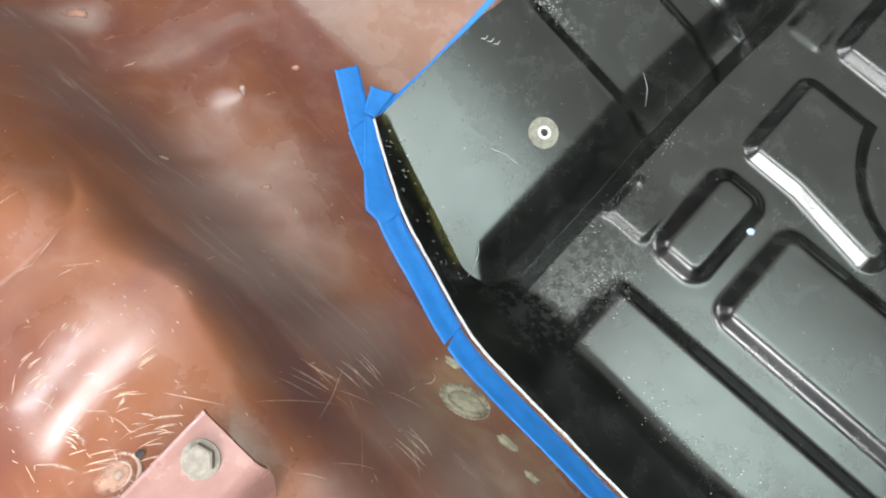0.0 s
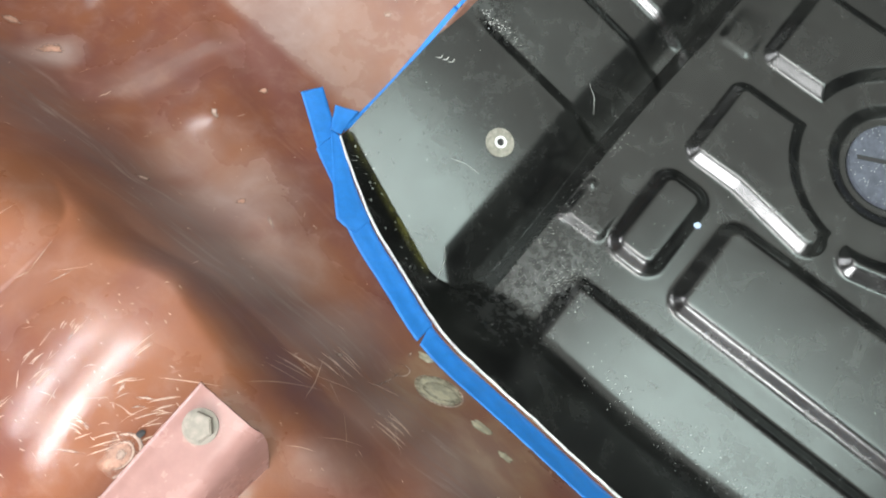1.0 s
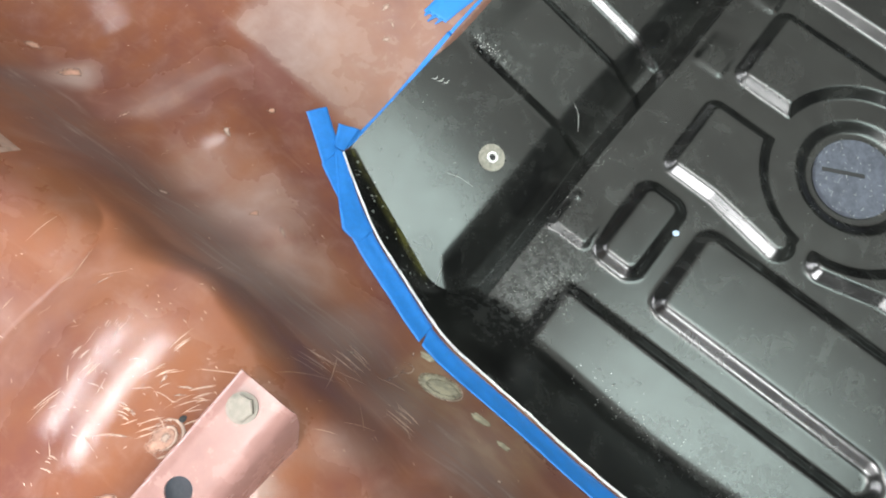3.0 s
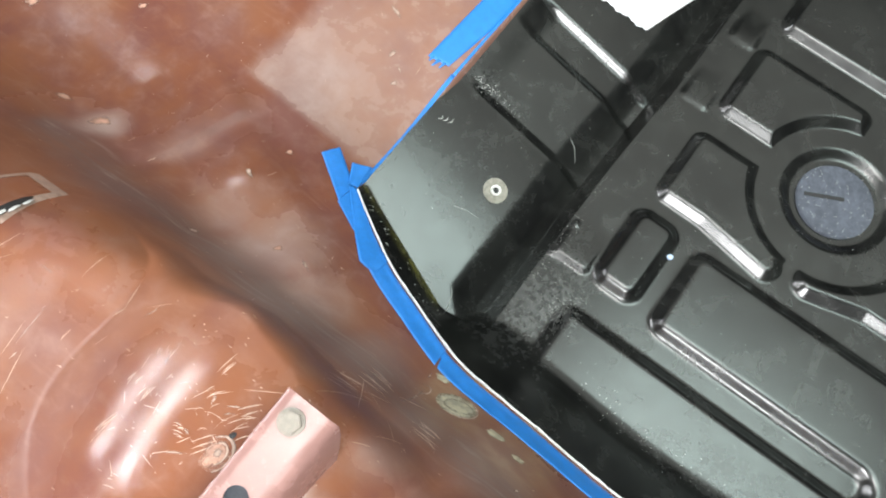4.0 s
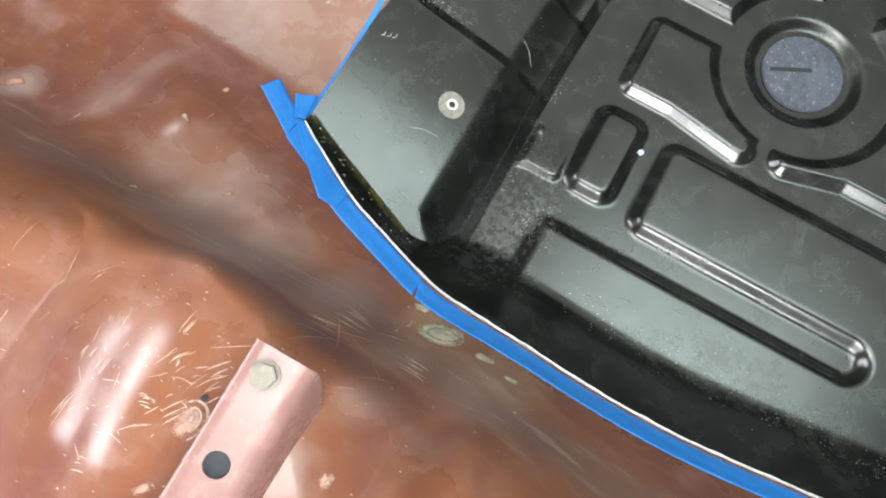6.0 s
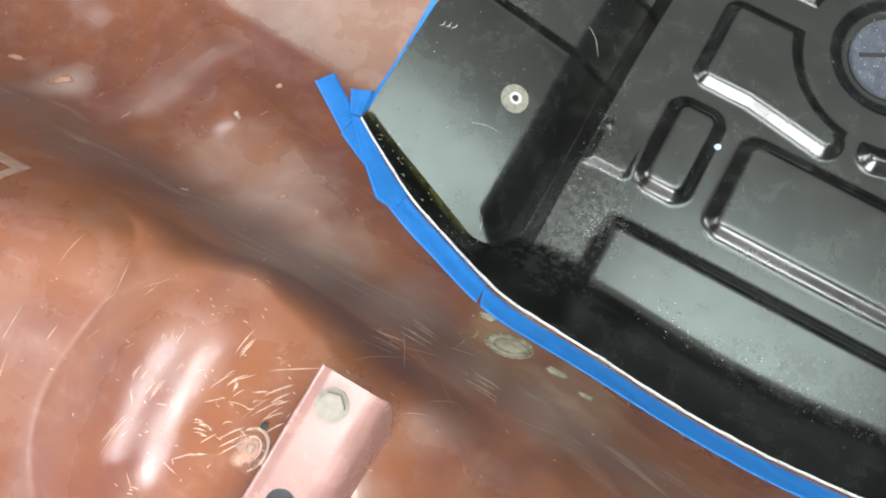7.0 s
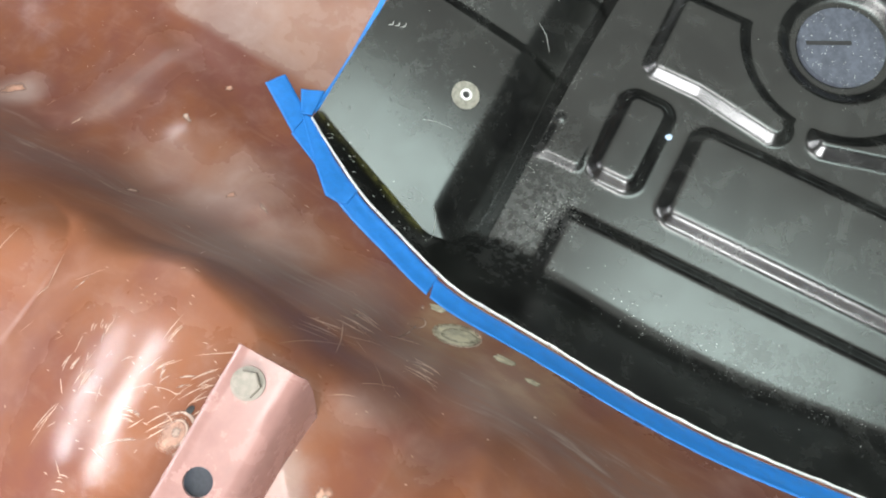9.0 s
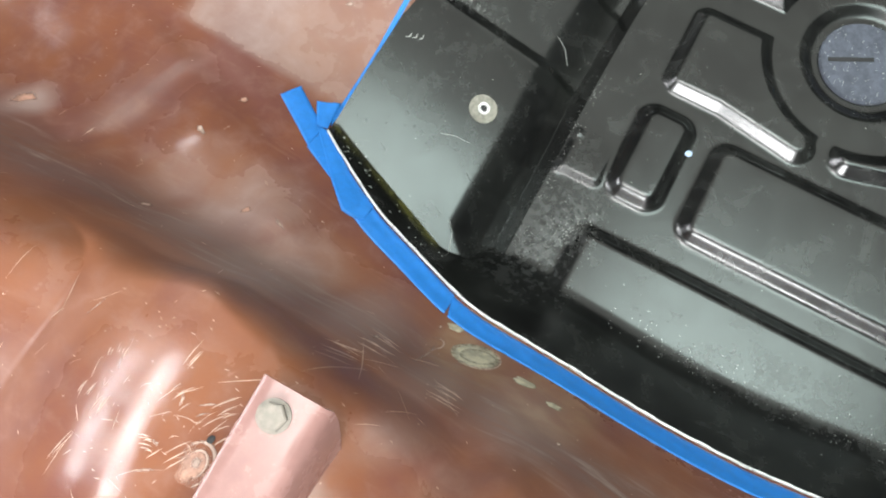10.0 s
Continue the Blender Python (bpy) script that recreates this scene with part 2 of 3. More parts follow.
def red_z(x, y):
    x, y = np.asarray(x, float), np.asarray(y, float)
    z = np.clip(sheet(x, y), 0.03, 0.40)
    # seat-mount hump pressed out of the tunnel: a shallow dome with a channel round it
    px, py = x + 0.135, y + 0.045
    east = np.maximum(0, x + 0.108)
    dome = 0.3715 - 1.22 * (px * px + py * py) - 0.32 * east - 3.0 * east * east
    lift = dome - z
    k = 0.0012
    rise = np.maximum(lift, 0) + 0.25 * k * np.maximum(0, 1 - np.abs(lift) / k) ** 2
    z = z + rise * smooth((z - 0.272) / 0.05) * smooth((0.05 - x) / 0.10)
    r = np.hypot(px, py)
    away = (-px * 0.725 + py * 0.688) / np.maximum(r, 0.01)
    z = z - 0.0008 * np.exp(-((r - 0.163) / 0.018) ** 2) * smooth((away - 0.2) / 0.5)
    # short stiffening rib beyond the bracket
    s, d, n = along(x, y, (0.022, -0.072), (-0.060, -0.160))
    z = z + (0.013 * np.exp(-(d / 0.018) ** 2) - 0.004 * np.exp(-((d + 0.030) / 0.012) ** 2)) * smooth((s + 0.012) / 0.03)
    # pressed step across the old floor
    s, d, n = along(x, y, (-0.303, 0.335), (-0.174, 0.402))
    ends = smooth(s / 0.035 + 0.3) * smooth((n - s) / 0.03 + 0.5)
    z = z + ends * (0.0058 * smooth((d + 0.007) / 0.014) * smooth((0.12 - d) / 0.09) - 0.0010 * np.exp(-((d + 0.012) / 0.009) ** 2))
    # shallow trough from the step's end towards the pan's corner
    s, d, n = along(x, y, (-0.165, 0.405), (-0.070, 0.225))
    z = z - 0.0035 * np.exp(-(d / 0.020) ** 2) * smooth(s / 0.03 + 0.5) * smooth((n - s) / 0.05 + 0.3)
    return z


def rounded_box(u, v, u0, u1, v0, v1, r):
    """Signed distance to a rectangle with round corners (inside: minus)."""
    a = np.abs(u - (u0 + u1) / 2) - (u1 - u0) / 2 + r
    b = np.abs(v - (v0 + v1) / 2) - (v1 - v0) / 2 + r
    return np.hypot(np.maximum(a, 0), np.maximum(b, 0)) + np.minimum(np.maximum(a, b), 0) - r


def bar(u, v, a, b, r):
    """Signed distance to a round-ended bar."""
    du, dv = b[0] - a[0], b[1] - a[1]
    t = np.clip(((u - a[0]) * du + (v - a[1]) * dv) / (du * du + dv * dv), 0, 1)
    return np.hypot(u - a[0] - t * du, v - a[1] - t * dv) - r


PLUG_U, PLUG_V = 0.238, 0.579
RISE, SIDE = 0.011, 0.019


def raised(d, h=RISE, side=SIDE, bend=0.3):
    """Height over a pressed edge: a straight flank between two tight bends."""
    t = np.clip((side / 2 - d) / side, 0, 1)
    q = np.minimum(t, 1 - t)
    f = np.where(q < bend, q * q / (2 * bend), q - bend / 2) / (1 - bend)
    return h * np.where(t < 0.5, f, 1 - f)


def pan_z(u, v):
    u, v = np.asarray(u, float), np.asarray(v, float)
    # flange that leans down to the floor of the pan
    bow = np.clip(v - 0.25, -0.12, 0.13)
    flange = 0.031 + (-0.123 - u) * 0.31 - 0.42 * bow * bow
    shift = 0.010 * smooth((v - 0.40) / 0.2) + 0.034 * smooth((0.172 - v) / 0.045)
    t = np.maximum(u + 0.098 - shift, 0)
    fall = flange - 0.55 * np.where(t < 0.018, t * t / 0.036, t - 0.009)
    left = np.maximum(fall, -1.25 * np.maximum(0, -0.027 + 0.6 * shift - u))
    fade = smooth((u - EDGE_U) / 0.05) * smooth((-0.03 - u) / 0.03)
    left = left - fade * (0.006 * smooth((v - 0.382) / 0.016) + 0.006 * smooth((v - 0.500) / 0.014) - 0.009 * smooth((v - 0.550) / 0.012))
    # wall that falls from the cut edge
    ev = edge_v(u)
    ex, ey = to_xy(u, ev)
    top = red_z(ex, ey) + 0.004
    seat = np.maximum(0.1895 - 0.36 * (u + 0.2465) - ev, 0.002) / np.maximum(1 - (0.031 + (-0.123 - u) * 0.31) / top, 0.12)
    width = seat + (0.085 - seat) * smooth((u + 0.10) / 0.09)
    d = (v - ev) / width
    wall = np.maximum(top * (1 - d), -0.04)
    # raised panels between the grooves
    disc = np.hypot(u - 0.242, v - 0.573) - 0.120
    lower = rounded_box(u, v, 0.036, 0.90, 0.10, 0.236, 0.012)
    big = rounded_box(u, v, 0.130, 0.90, 0.280, 0.398, 0.016)
    join = np.maximum(rounded_box(u, v, 0.40, 0.90, 0.20, 0.33, 0.001), -rounded_box(u, v, -0.2, 0.440, 0.236, 0.280, 0.0219))
    wing = np.minimum(rounded_box(u, v, 0.043, 0.216, 0.438, 0.548, 0.012), bar(u, v, (0.110, 0.4535), (0.205, 0.4385), 0.0155))
    wing = np.maximum(wing, -disc)
    wing_top = np.maximum(rounded_box(u, v, 0.046, 0.215, 0.598, 0.715, 0.012), -disc)
    wing_right = np.maximum(np.minimum(rounded_box(u, v, 0.300, 0.90, 0.455, 0.700, 0.012), bar(u, v, (0.263, 0.450), (0.335, 0.4695), 0.015)), -disc)
    far = rounded_box(u, v, 0.052, 0.90, 0.766, 1.2, 0.012)
    small = rounded_box(u, v, 0.038, 0.094, 0.291, 0.404, 0.016)
    knee = rounded_box(u, v, -0.022, 0.028, 0.287, 0.570, 0.008)
    knee_b = rounded_box(u, v, -0.010, 0.030, 0.583, 0.695, 0.006)
    knee_c = rounded_box(u, v, -0.004, 0.034, 0.707, 0.90, 0.006)
    deep = np.minimum.reduce([lower, big, join, small])
    shallow = np.minimum.reduce([wing, wing_top, wing_right, far])
    base = left + np.maximum(raised(deep, 0.0120, 0.0225, 0.37), raised(shallow, RISE, 0.0180, 0.25))
    k = 0.004 + 0.012 * smooth((u + 0.05) / 0.08)
    z = np.maximum(base, wall) + 0.25 * k * np.maximum(0, 1 - np.abs(base - wall) / k) ** 2 * (d > 0.05)
    for box, v0 in ((knee, 0.287), (knee_b, 0.583), (knee_c, 0.707)):
        z = z + raised(box, 0.0048 if v0 < 0.5 else 0.0025, 0.012) * (1 - smooth((v - v0 - 0.006) / 0.06))
    # locating dimples
    for du, dv in ((-0.018, 0.336), (-0.021, 0.286)):
        z = z + 0.0022 * np.exp(-((u - du) ** 2 + (v - dv) ** 2) / 0.0045 ** 2)
    # drain-hole seat
    r = np.hypot(u - PLUG_U, v - PLUG_V)
    z = z - 0.009 * smooth((0.079 - r) / 0.019)
    return z


def mesh_object(name, verts, faces, material, parent=None, label="", shade=True, attributes=()):
    me = bpy.data.meshes.new(name)
    me.from_pydata([tuple(map(float, p)) for p in verts], [], [tuple(map(int, f)) for f in faces])
    me.materials.append(material)
    for key, values in attributes:
        a = me.attributes.new(key, "FLOAT", "POINT")
        a.data.foreach_set("value", np.asarray(values, np.float32))
    if shade:
        me.polygons.foreach_set("use_smooth", [True] * len(me.polygons))
    me.update()
    ob = new(name, me)
    if parent:
        ob.parent = parent
    if label:
        tagged(ob, label)
    return ob


def grid_faces(n, m):
    i = np.arange(n - 1)[:, None] * m + np.arange(m - 1)[None]
    i = i.ravel()
    return np.stack([i, i + m, i + m + 1, i + 1], 1)


def part(name, bm, material, parent=None, label="", smooth_shade=False):
    me = bpy.data.meshes.new(name)
    bm.to_mesh(me)
    bm.free()
    me.materials.append(material)
    if smooth_shade:
        me.polygons.foreach_set("use_smooth", [True] * len(me.polygons))
    ob = new(name, me)
    if parent:
        ob.parent = parent
    if label:
        tagged(ob, label)
    return ob


# ---- new floor pan ----
us = np.concatenate([np.linspace(EDGE_U, -0.235, 8)[:-1], np.linspace(-0.235, -0.056, 96)[:-1], np.linspace(-0.056, -0.022, 90)[:-1], np.linspace(-0.022, 0.80, 430)])
ss = np.linspace(0, 1, 70)
ev = edge_v(us)
straight = np.concatenate([np.linspace(0.2, 0.82, 365), np.linspace(0.82, 1.1, 60)[1:]])[1:]
UU = np.repeat(us[:, None], len(ss) + len(straight), 1)
VV = np.concatenate([ev[:, None] + (np.maximum(0.2, ev)[:, None] - ev[:, None]) * ss[None], np.repeat(straight[None], len(us), 0)], 1)
XX, YY = to_xy(UU, VV)
ZZ = pan_z(UU, VV)


def blob(u, v, cu, cv, ru, rv):
    return np.clip(1 - np.hypot((u - cu) / ru, (v - cv) / rv), 0, 1)


pan_dust = 0.5 * blob(UU, VV, 0.0, 0.155, 0.08, 0.05) + 1.1 * blob(UU, VV, 0.005, 0.210, 0.055, 0.06) + 0.8 * blob(UU, VV, 0.03, 0.245, 0.05, 0.05) + 0.3 * blob(UU, VV, 0.0, 0.30, 0.05, 0.07) \
    + 0.9 * blob(UU, VV, -0.21, 0.405, 0.06, 0.025) + 0.45 * blob(UU, VV, 0.30, 0.17, 0.25, 0.04) + 0.25 * blob(UU, VV, -0.16, 0.30, 0.1, 0.1)
seam = VV - (0.1895 - 0.360 * (UU + 0.2465))
pan_stain = np.exp(-(seam / 0.0045) ** 2) * smooth((-0.085 - UU) / 0.02) * (0.35 + 0.65 * smooth((UU + 0.21) / 0.08))
floor_pan = mesh_object("floor_pan", np.stack([XX.ravel(), YY.ravel(), ZZ.ravel()], 1), grid_faces(*UU.shape), BLACK,
                        attributes=(("dust", np.clip(pan_dust + 0.035, 0, 1).ravel()), ("stain", pan_stain.ravel())))
tagged(floor_pan, "black painted pressed steel replacement floor pan with raised panels", "floor pan")

# ---- old floor and tunnel ----
def patch(uo, so, top_v):
    UR = np.repeat(uo[:, None], len(so), 1)
    VR = -0.45 + (top_v[:, None] + 0.45) * so[None]
    return UR.ravel(), VR.ravel(), grid_faces(len(uo), len(so))


ub = np.linspace(-0.2410, 0.72, 360)
ua = np.concatenate([np.linspace(-1.10, -0.60, 80)[:-1], np.linspace(-0.60, -0.2410, 250)])
UA, VA, FA = patch(ua, np.concatenate([np.linspace(0, 0.2, 110)[:-1], np.linspace(0.2, 0.5, 320)[:-1], np.linspace(0.5, 1, 200)]), np.full(len(ua), 1.10))
UB, VB, FB = patch(ub, np.linspace(0, 1, 380), edge_v(ub) + 0.010)
UR, VR, FR = np.concatenate([UA, UB]), np.concatenate([VA, VB]), np.concatenate([FA, FB + len(UA)])
XR, YR = to_xy(UR, VR)
ZR = red_z(XR, YR) - 0.012 * smooth((UR - EDGE_U) / 0.006) * smooth((VR - edge_v(UR)) / 0.006)
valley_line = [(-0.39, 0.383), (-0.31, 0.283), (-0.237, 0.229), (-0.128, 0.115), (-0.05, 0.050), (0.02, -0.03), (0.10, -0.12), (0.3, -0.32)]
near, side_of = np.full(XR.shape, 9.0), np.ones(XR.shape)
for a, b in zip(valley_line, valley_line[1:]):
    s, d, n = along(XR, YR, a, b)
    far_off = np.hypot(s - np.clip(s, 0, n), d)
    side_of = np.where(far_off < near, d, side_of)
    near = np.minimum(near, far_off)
# band along the valley: real grime and the wall's shade in one mask
grime_shade = np.clip(1.15 * np.exp(-(near / np.where(side_of > 0, 0.025, 0.018)) ** 2), 0, 1)
# sheen of the flat facet beside the tape, painted in as pale colour
panel_sheen = smooth((UR + 0.46) / 0.035) * smooth((VR - 0.204) / 0.018) * smooth((EDGE_U + 0.01 - UR) / 0.01)
sheen_dust = panel_sheen * (0.40 + 0.35 * smooth(1.3 * blob(UR, VR, -0.40, 0.25, 0.14, 0.14)))
# pale scuffed patches, plus blobs that paint sheen and a better-lit floor
for hx, hy, ha, hb, hs in ((-0.150, 0.215, 0.085, 0.075, 0.68), (-0.120, 0.140, 0.08, 0.07, 0.50), (-0.200, 0.270, 0.06, 0.06, 0.40), (-0.055, 0.080, 0.06, 0.05, 0.35), (0.045, -0.040, 0.07, 0.05, 0.30), (-0.345, 0.402, 0.042, 0.036, 0.8), (-0.055, -0.035, 0.040, 0.025, 0.3), (-0.40, 0.60, 0.09, 0.14, 0.12),
                           (-0.330, 0.090, 0.070, 0.060, 0.12), (-0.20, 0.56, 0.08, 0.10, 0.12), (-0.255, 0.360, 0.05, 0.03, 0.2), (-0.02, 0.0, 0.05, 0.03, 0.25), (-0.02, -0.075, 0.06, 0.03, 0.1)):
    sheen_dust = np.maximum(sheen_dust, hs * smooth(1.15 * blob(XR, YR, hx, hy, ha, hb)))
olive = smooth(1.6 * np.maximum(blob(XR, YR, 0.030, 0.030, 0.06, 0.06), blob(XR, YR, 0.085, -0.03, 0.07, 0.05))) * 0.5
s, d, n = along(XR, YR, (-0.303, 0.335), (-0.174, 0.402))
scuffed = np.exp(-(near / 0.055) ** 2) + 0.9 * np.exp(-((d / 0.028) ** 2 + (np.maximum(0, np.abs(s - n / 2) - n / 2) / 0.02) ** 2))
scuffed = scuffed + 0.7 * np.exp(-((np.hypot(XR + 0.135, YR + 0.045) - 0.172) / 0.020) ** 2) + 0.35 * smooth(1.4 * blob(XR, YR, -0.35, 0.10, 0.13, 0.12))
scuffed = np.clip(scuffed, 0, 1)
# the floor's "dust" attribute holds painted sheen as well as dust
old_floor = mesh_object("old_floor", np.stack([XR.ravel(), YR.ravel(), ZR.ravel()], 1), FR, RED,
                        attributes=(("grime_shade", grime_shade.ravel()), ("scuffed", scuffed.ravel()), ("dust", sheen_dust.ravel()), ("olive", olive.ravel())))
tagged(old_floor, "rust-red primed old car floor and tunnel sheet metal, scratched", "car floor")

# bare lip of the cut edge
lip_u = np.concatenate([np.full(1, EDGE_U + 0.0005), np.linspace(EDGE_U + 0.001, 0.78, 460)])
lv = edge_v(lip_u)
LV, LF = [], []
for i, (u, v) in enumerate(zip(lip_u, lv)):
    z = float(pan_z(u, v))
    wob = 0.0004 * math.sin(u * 90) + 0.0003 * math.sin(u * 231)
    for dv, dz in ((-0.0014, -0.002), (-0.0014 + wob, 0.0010), (0.0010 + wob, 0.0014), (0.0016, -0.002)):
        x, y = to_xy(u, v + dv)
        LV.append((x, y, z + dz))
for i in range(len(lip_u) - 1):
    for k in range(3):
        LF.append((4 * i + k, 4 * i + 4 + k, 4 * i + 5 + k, 4 * i + 1 + k))
mesh_object("cut_edge", LV, LF, BARE, floor_pan, "bright bare steel cut edge")


# ---- masking tape ----
def resample(pts, n):
    p = np.array(pts, float)
    s = np.concatenate([[0], np.cumsum(np.hypot(*np.diff(p, axis=0).T))])
    t = np.linspace(0, s[-1], n)
    return np.stack([np.interp(t, s, p[:, 0]), np.interp(t, s, p[:, 1])], 1)


def tape(left, right, label, lift=0.0008, n=60, m=8):
    """A strip of tape laid on the old floor between two lines (u, v)."""
    a, b = resample(left, n), resample(right, n)
    verts, top = [], []
    for k in range(2):
        for i in range(n):
            for j in range(m):
                u, v = a[i] + (b[i] - a[i]) * j / (m - 1)
                x, y = to_xy(u, v)
                wr = 0.0004 * math.sin(41 * u + 63 * v + 5 * j)
                verts.append((x, y, float(red_z(x, y)) + lift + wr * k + 0.0005 * k))
    f = grid_faces(n, m)
    faces = [tuple(q + n * m) for q in f] + [tuple(q[::-1]) for q in f]
    rim = [i * m for i in range(n)] + [(n - 1) * m + j for j in range(1, m)] + [i * m + m - 1 for i in range(n - 2, -1, -1)] + [j for j in range(m - 2, 0, -1)]
    for p, q in zip(rim, rim[1:] + rim[:1]):
        faces.append((p, q, q + n * m, p + n * m))
    ob = mesh_object("masking_tape", verts, faces, TAPE)
    return tagged(ob, label, "tape", "tape strips along the pan")


def edge_strip(u0, u1, inner, outer, n=40):
    u = np.linspace(u0, u1, n)
    v = edge_v(u)
    du = np.gradient(v, u)
    nrm = np.sqrt(1 + du ** 2)
    L = [(a + o * d / q, b - o / q) for a, b, d, q, o in zip(u, v, du, nrm, np.full(n, inner))]
    R = [(a + o * d / q, b - o / q) for a, b, d, q, o in zip(u, v, du, nrm, np.full(n, outer))]
    return L, R


def uvp(*pts):
    return [to_uv(x, y) for x, y in pts]


L, R = edge_strip(-0.047, 0.78, 0.0045, 0.0265, 120)[0], edge_strip(-0.0355, 0.78, 0.0045, 0.0265, 120)[1]
tape(L, R, "long blue masking tape strip laid along the cut edge", n=240)
L, R = edge_strip(-0.172, -0.045, 0.003, 0.0265, 40)[0], edge_strip(-0.172, -0.0385, 0.003, 0.0265, 40)[1]
tape(L, R, "blue masking tape strip curving along the cut edge", 0.0012, 90)
tape([(-0.309, 0.188), (-0.252, 0.151)], [(-0.299, 0.210), (-0.252, 0.179)], "torn blue masking tape end sticking out past the corner", 0.0010, 30)
tape([(-0.2519, 0.1491), (-0.2117, 0.13)], [(-0.251, 0.178), (-0.200, 0.140)], "short overlapping piece of blue masking tape", 0.0016, 30)
tape([(-0.257, 0.176), (-0.211, 0.130), (-0.181, 0.103), (-0.171, 0.103), (-0.160, 0.107)], [(-0.2485, 0.1795), (-0.222, 0.162), (-0.198, 0.146), (-0.180, 0.136), (-0.160, 0.127)],
     "wide blue masking tape piece with a stepped end", 0.0022, 60)
tape([(-0.275, 0.203), (-0.259, 0.177)], [(-0.2535, 0.215), (-0.2478, 0.1805)], "small folded corner of blue masking tape", 0.0030, 20)
tape([(EDGE_U - 0.0005, 0.185), (EDGE_U - 0.0005, 0.375)], [(EDGE_U - 0.006, 0.200), (EDGE_U - 0.006, 0.375)], "thin blue masking tape edge beside the pan", 0.0016, 40)
tape([(-0.262, 0.381), (-0.2555, 0.425), (-0.2515, 0.46), (EDGE_U - 0.0005, 0.85)], [(-0.291, 0.376), (-0.287, 0.46), (-0.282, 0.85)], "wide blue masking tape strip with a torn end", 0.0008, 80)


for (u0, v0), (u1, v1), w in (((-0.268, 0.379), (-0.270, 0.371), 0.004), ((-0.276, 0.378), (-0.279, 0.368), 0.005), ((-0.285, 0.377), (-0.286, 0.371), 0.0045)):
    tape([(u0 - w / 2, v0 + 0.002), (u1 - w / 5, v1)], [(u0 + w / 2, v0 + 0.002), (u1 + w / 5, v1)], "torn sliver of blue masking tape at the strip's ragged end", 0.0022, 8, 4)
tape([(EDGE_U - 0.0004, 0.375), (EDGE_U - 0.0004, 0.60)], [(EDGE_U - 0.0045, 0.375), (EDGE_U - 0.0030, 0.60)], "thin blue masking tape edge running on beside the pan", 0.0020, 40, 4)


# ---- bolted bracket on the tunnel ----
def frame_matrix(origin, xdir, zdir):
    z = Vector(zdir).normalized()
    x = Vector(xdir)
    x = (x - z * x.dot(z)).normalized()
    y = z.cross(x)
    return Matrix(((x.x, y.x, z.x, origin[0]), (x.y, y.y, z.y, origin[1]), (x.z, y.z, z.z, origin[2]), (0, 0, 0, 1)))


def sweep_section(section, length, steps, thick):
    """A bent plate: a section in y, z with thickness, run along x."""
    bm = bmesh.new()
    p = [Vector((0, y, z)) for y, z in section]
    nrm = []
    for i in range(len(p)):
        a, b = p[max(i - 1, 0)], p[min(i + 1, len(p) - 1)]
        t = (b - a).normalized()
        nrm.append(Vector((0, -t.z, t.y)))
    rings = []
    for k in range(steps + 1):
        x = length * k / steps
        rings.append([bm.verts.new(q + Vector((x, 0, 0))) for q in p] + [bm.verts.new(q - n * thick + Vector((x, 0, 0))) for q, n in reversed(list(zip(p, nrm)))])
    m = len(rings[0])
    for r, s in zip(rings, rings[1:]):
        for i in range(m):
            bm.faces.new((r[i], r[(i + 1) % m], s[(i + 1) % m], s[i]))
    bm.faces.new(rings[0][::-1])
    bm.faces.new(rings[-1])
    bmesh.ops.recalc_face_normals(bm, faces=bm.faces)
    return bm


def disc(r, z0, z1, n=24, bevel=0.0):
    bm = bmesh.new()
    bmesh.ops.create_cone(bm, cap_ends=True, segments=n, radius1=r, radius2=r, depth=z1 - z0, matrix=Matrix.Translation((0, 0, (z0 + z1) / 2)))
    if bevel:
        bmesh.ops.bevel(bm, geom=[e for e in bm.edges if abs((e.verts[0].co - e.verts[1].co).z) < 1e-6], offset=bevel, segments=2, affect="EDGES")
    return bm


def ring_tube(r0, r1, z0, z1, n=28):
    bm = bmesh.new()
    rows = [[bm.verts.new((r * math.cos(2 * math.pi * i / n), r * math.sin(2 * math.pi * i / n), z)) for i in range(n)] for r, z in ((r0, z0), (r0, z1), (r1, z1), (r1, z0))]
    for a, b in zip(rows, rows[1:] + rows[:1]):
        for i in range(n):
            bm.faces.new((a[i], a[(i + 1) % n], b[(i + 1) % n], b[i]))
    bmesh.ops.recalc_face_normals(bm, faces=bm.faces)
    return bm


BRK = frame_matrix((-0.107, 0.0125, 0.423), (-0.70, -0.712, -0.13), (0.0, -0.12, 1.0))
bracket = tagged(new("seat_bracket"), "faded red steel seat bracket bolted over the tunnel", "bracket")
bracket.matrix_world = BRK
W = 0.043


def bracket_plate():
    """Top plate with a round through-hole and a bent-down flank."""
    sec = [(0.0, -0.004), (0.0008, -0.0012), (0.003, 0.0)] + [(0.003 + (W - 0.011) * i / 6, 0.0) for i in range(1, 7)]
    sec += [(W - 0.0065, -0.0005), (W - 0.0040, -0.0018), (W - 0.0018, -0.0042), (W, -0.008), (W + 0.004, -0.022), (W + 0.008, -0.040), (W + 0.011, -0.058), (W + 0.014, -0.066), (W + 0.020, -0.069)]
    return sweep_section(sec, 0.20, 40, 0.0028)


plate_mesh = bracket_plate()
for q in plate_mesh.verts:
    q.co.x += 0.45 * max(0, -0.012 - q.co.z) * max(0, 1 - q.co.x / 0.1)
plate = part("plate", plate_mesh, PINK, bracket, smooth_shade=False)
HOLE_AT = (0.075, 0.0195)
cutter_mesh = disc(0.0083, -0.02, 0.02, 32)
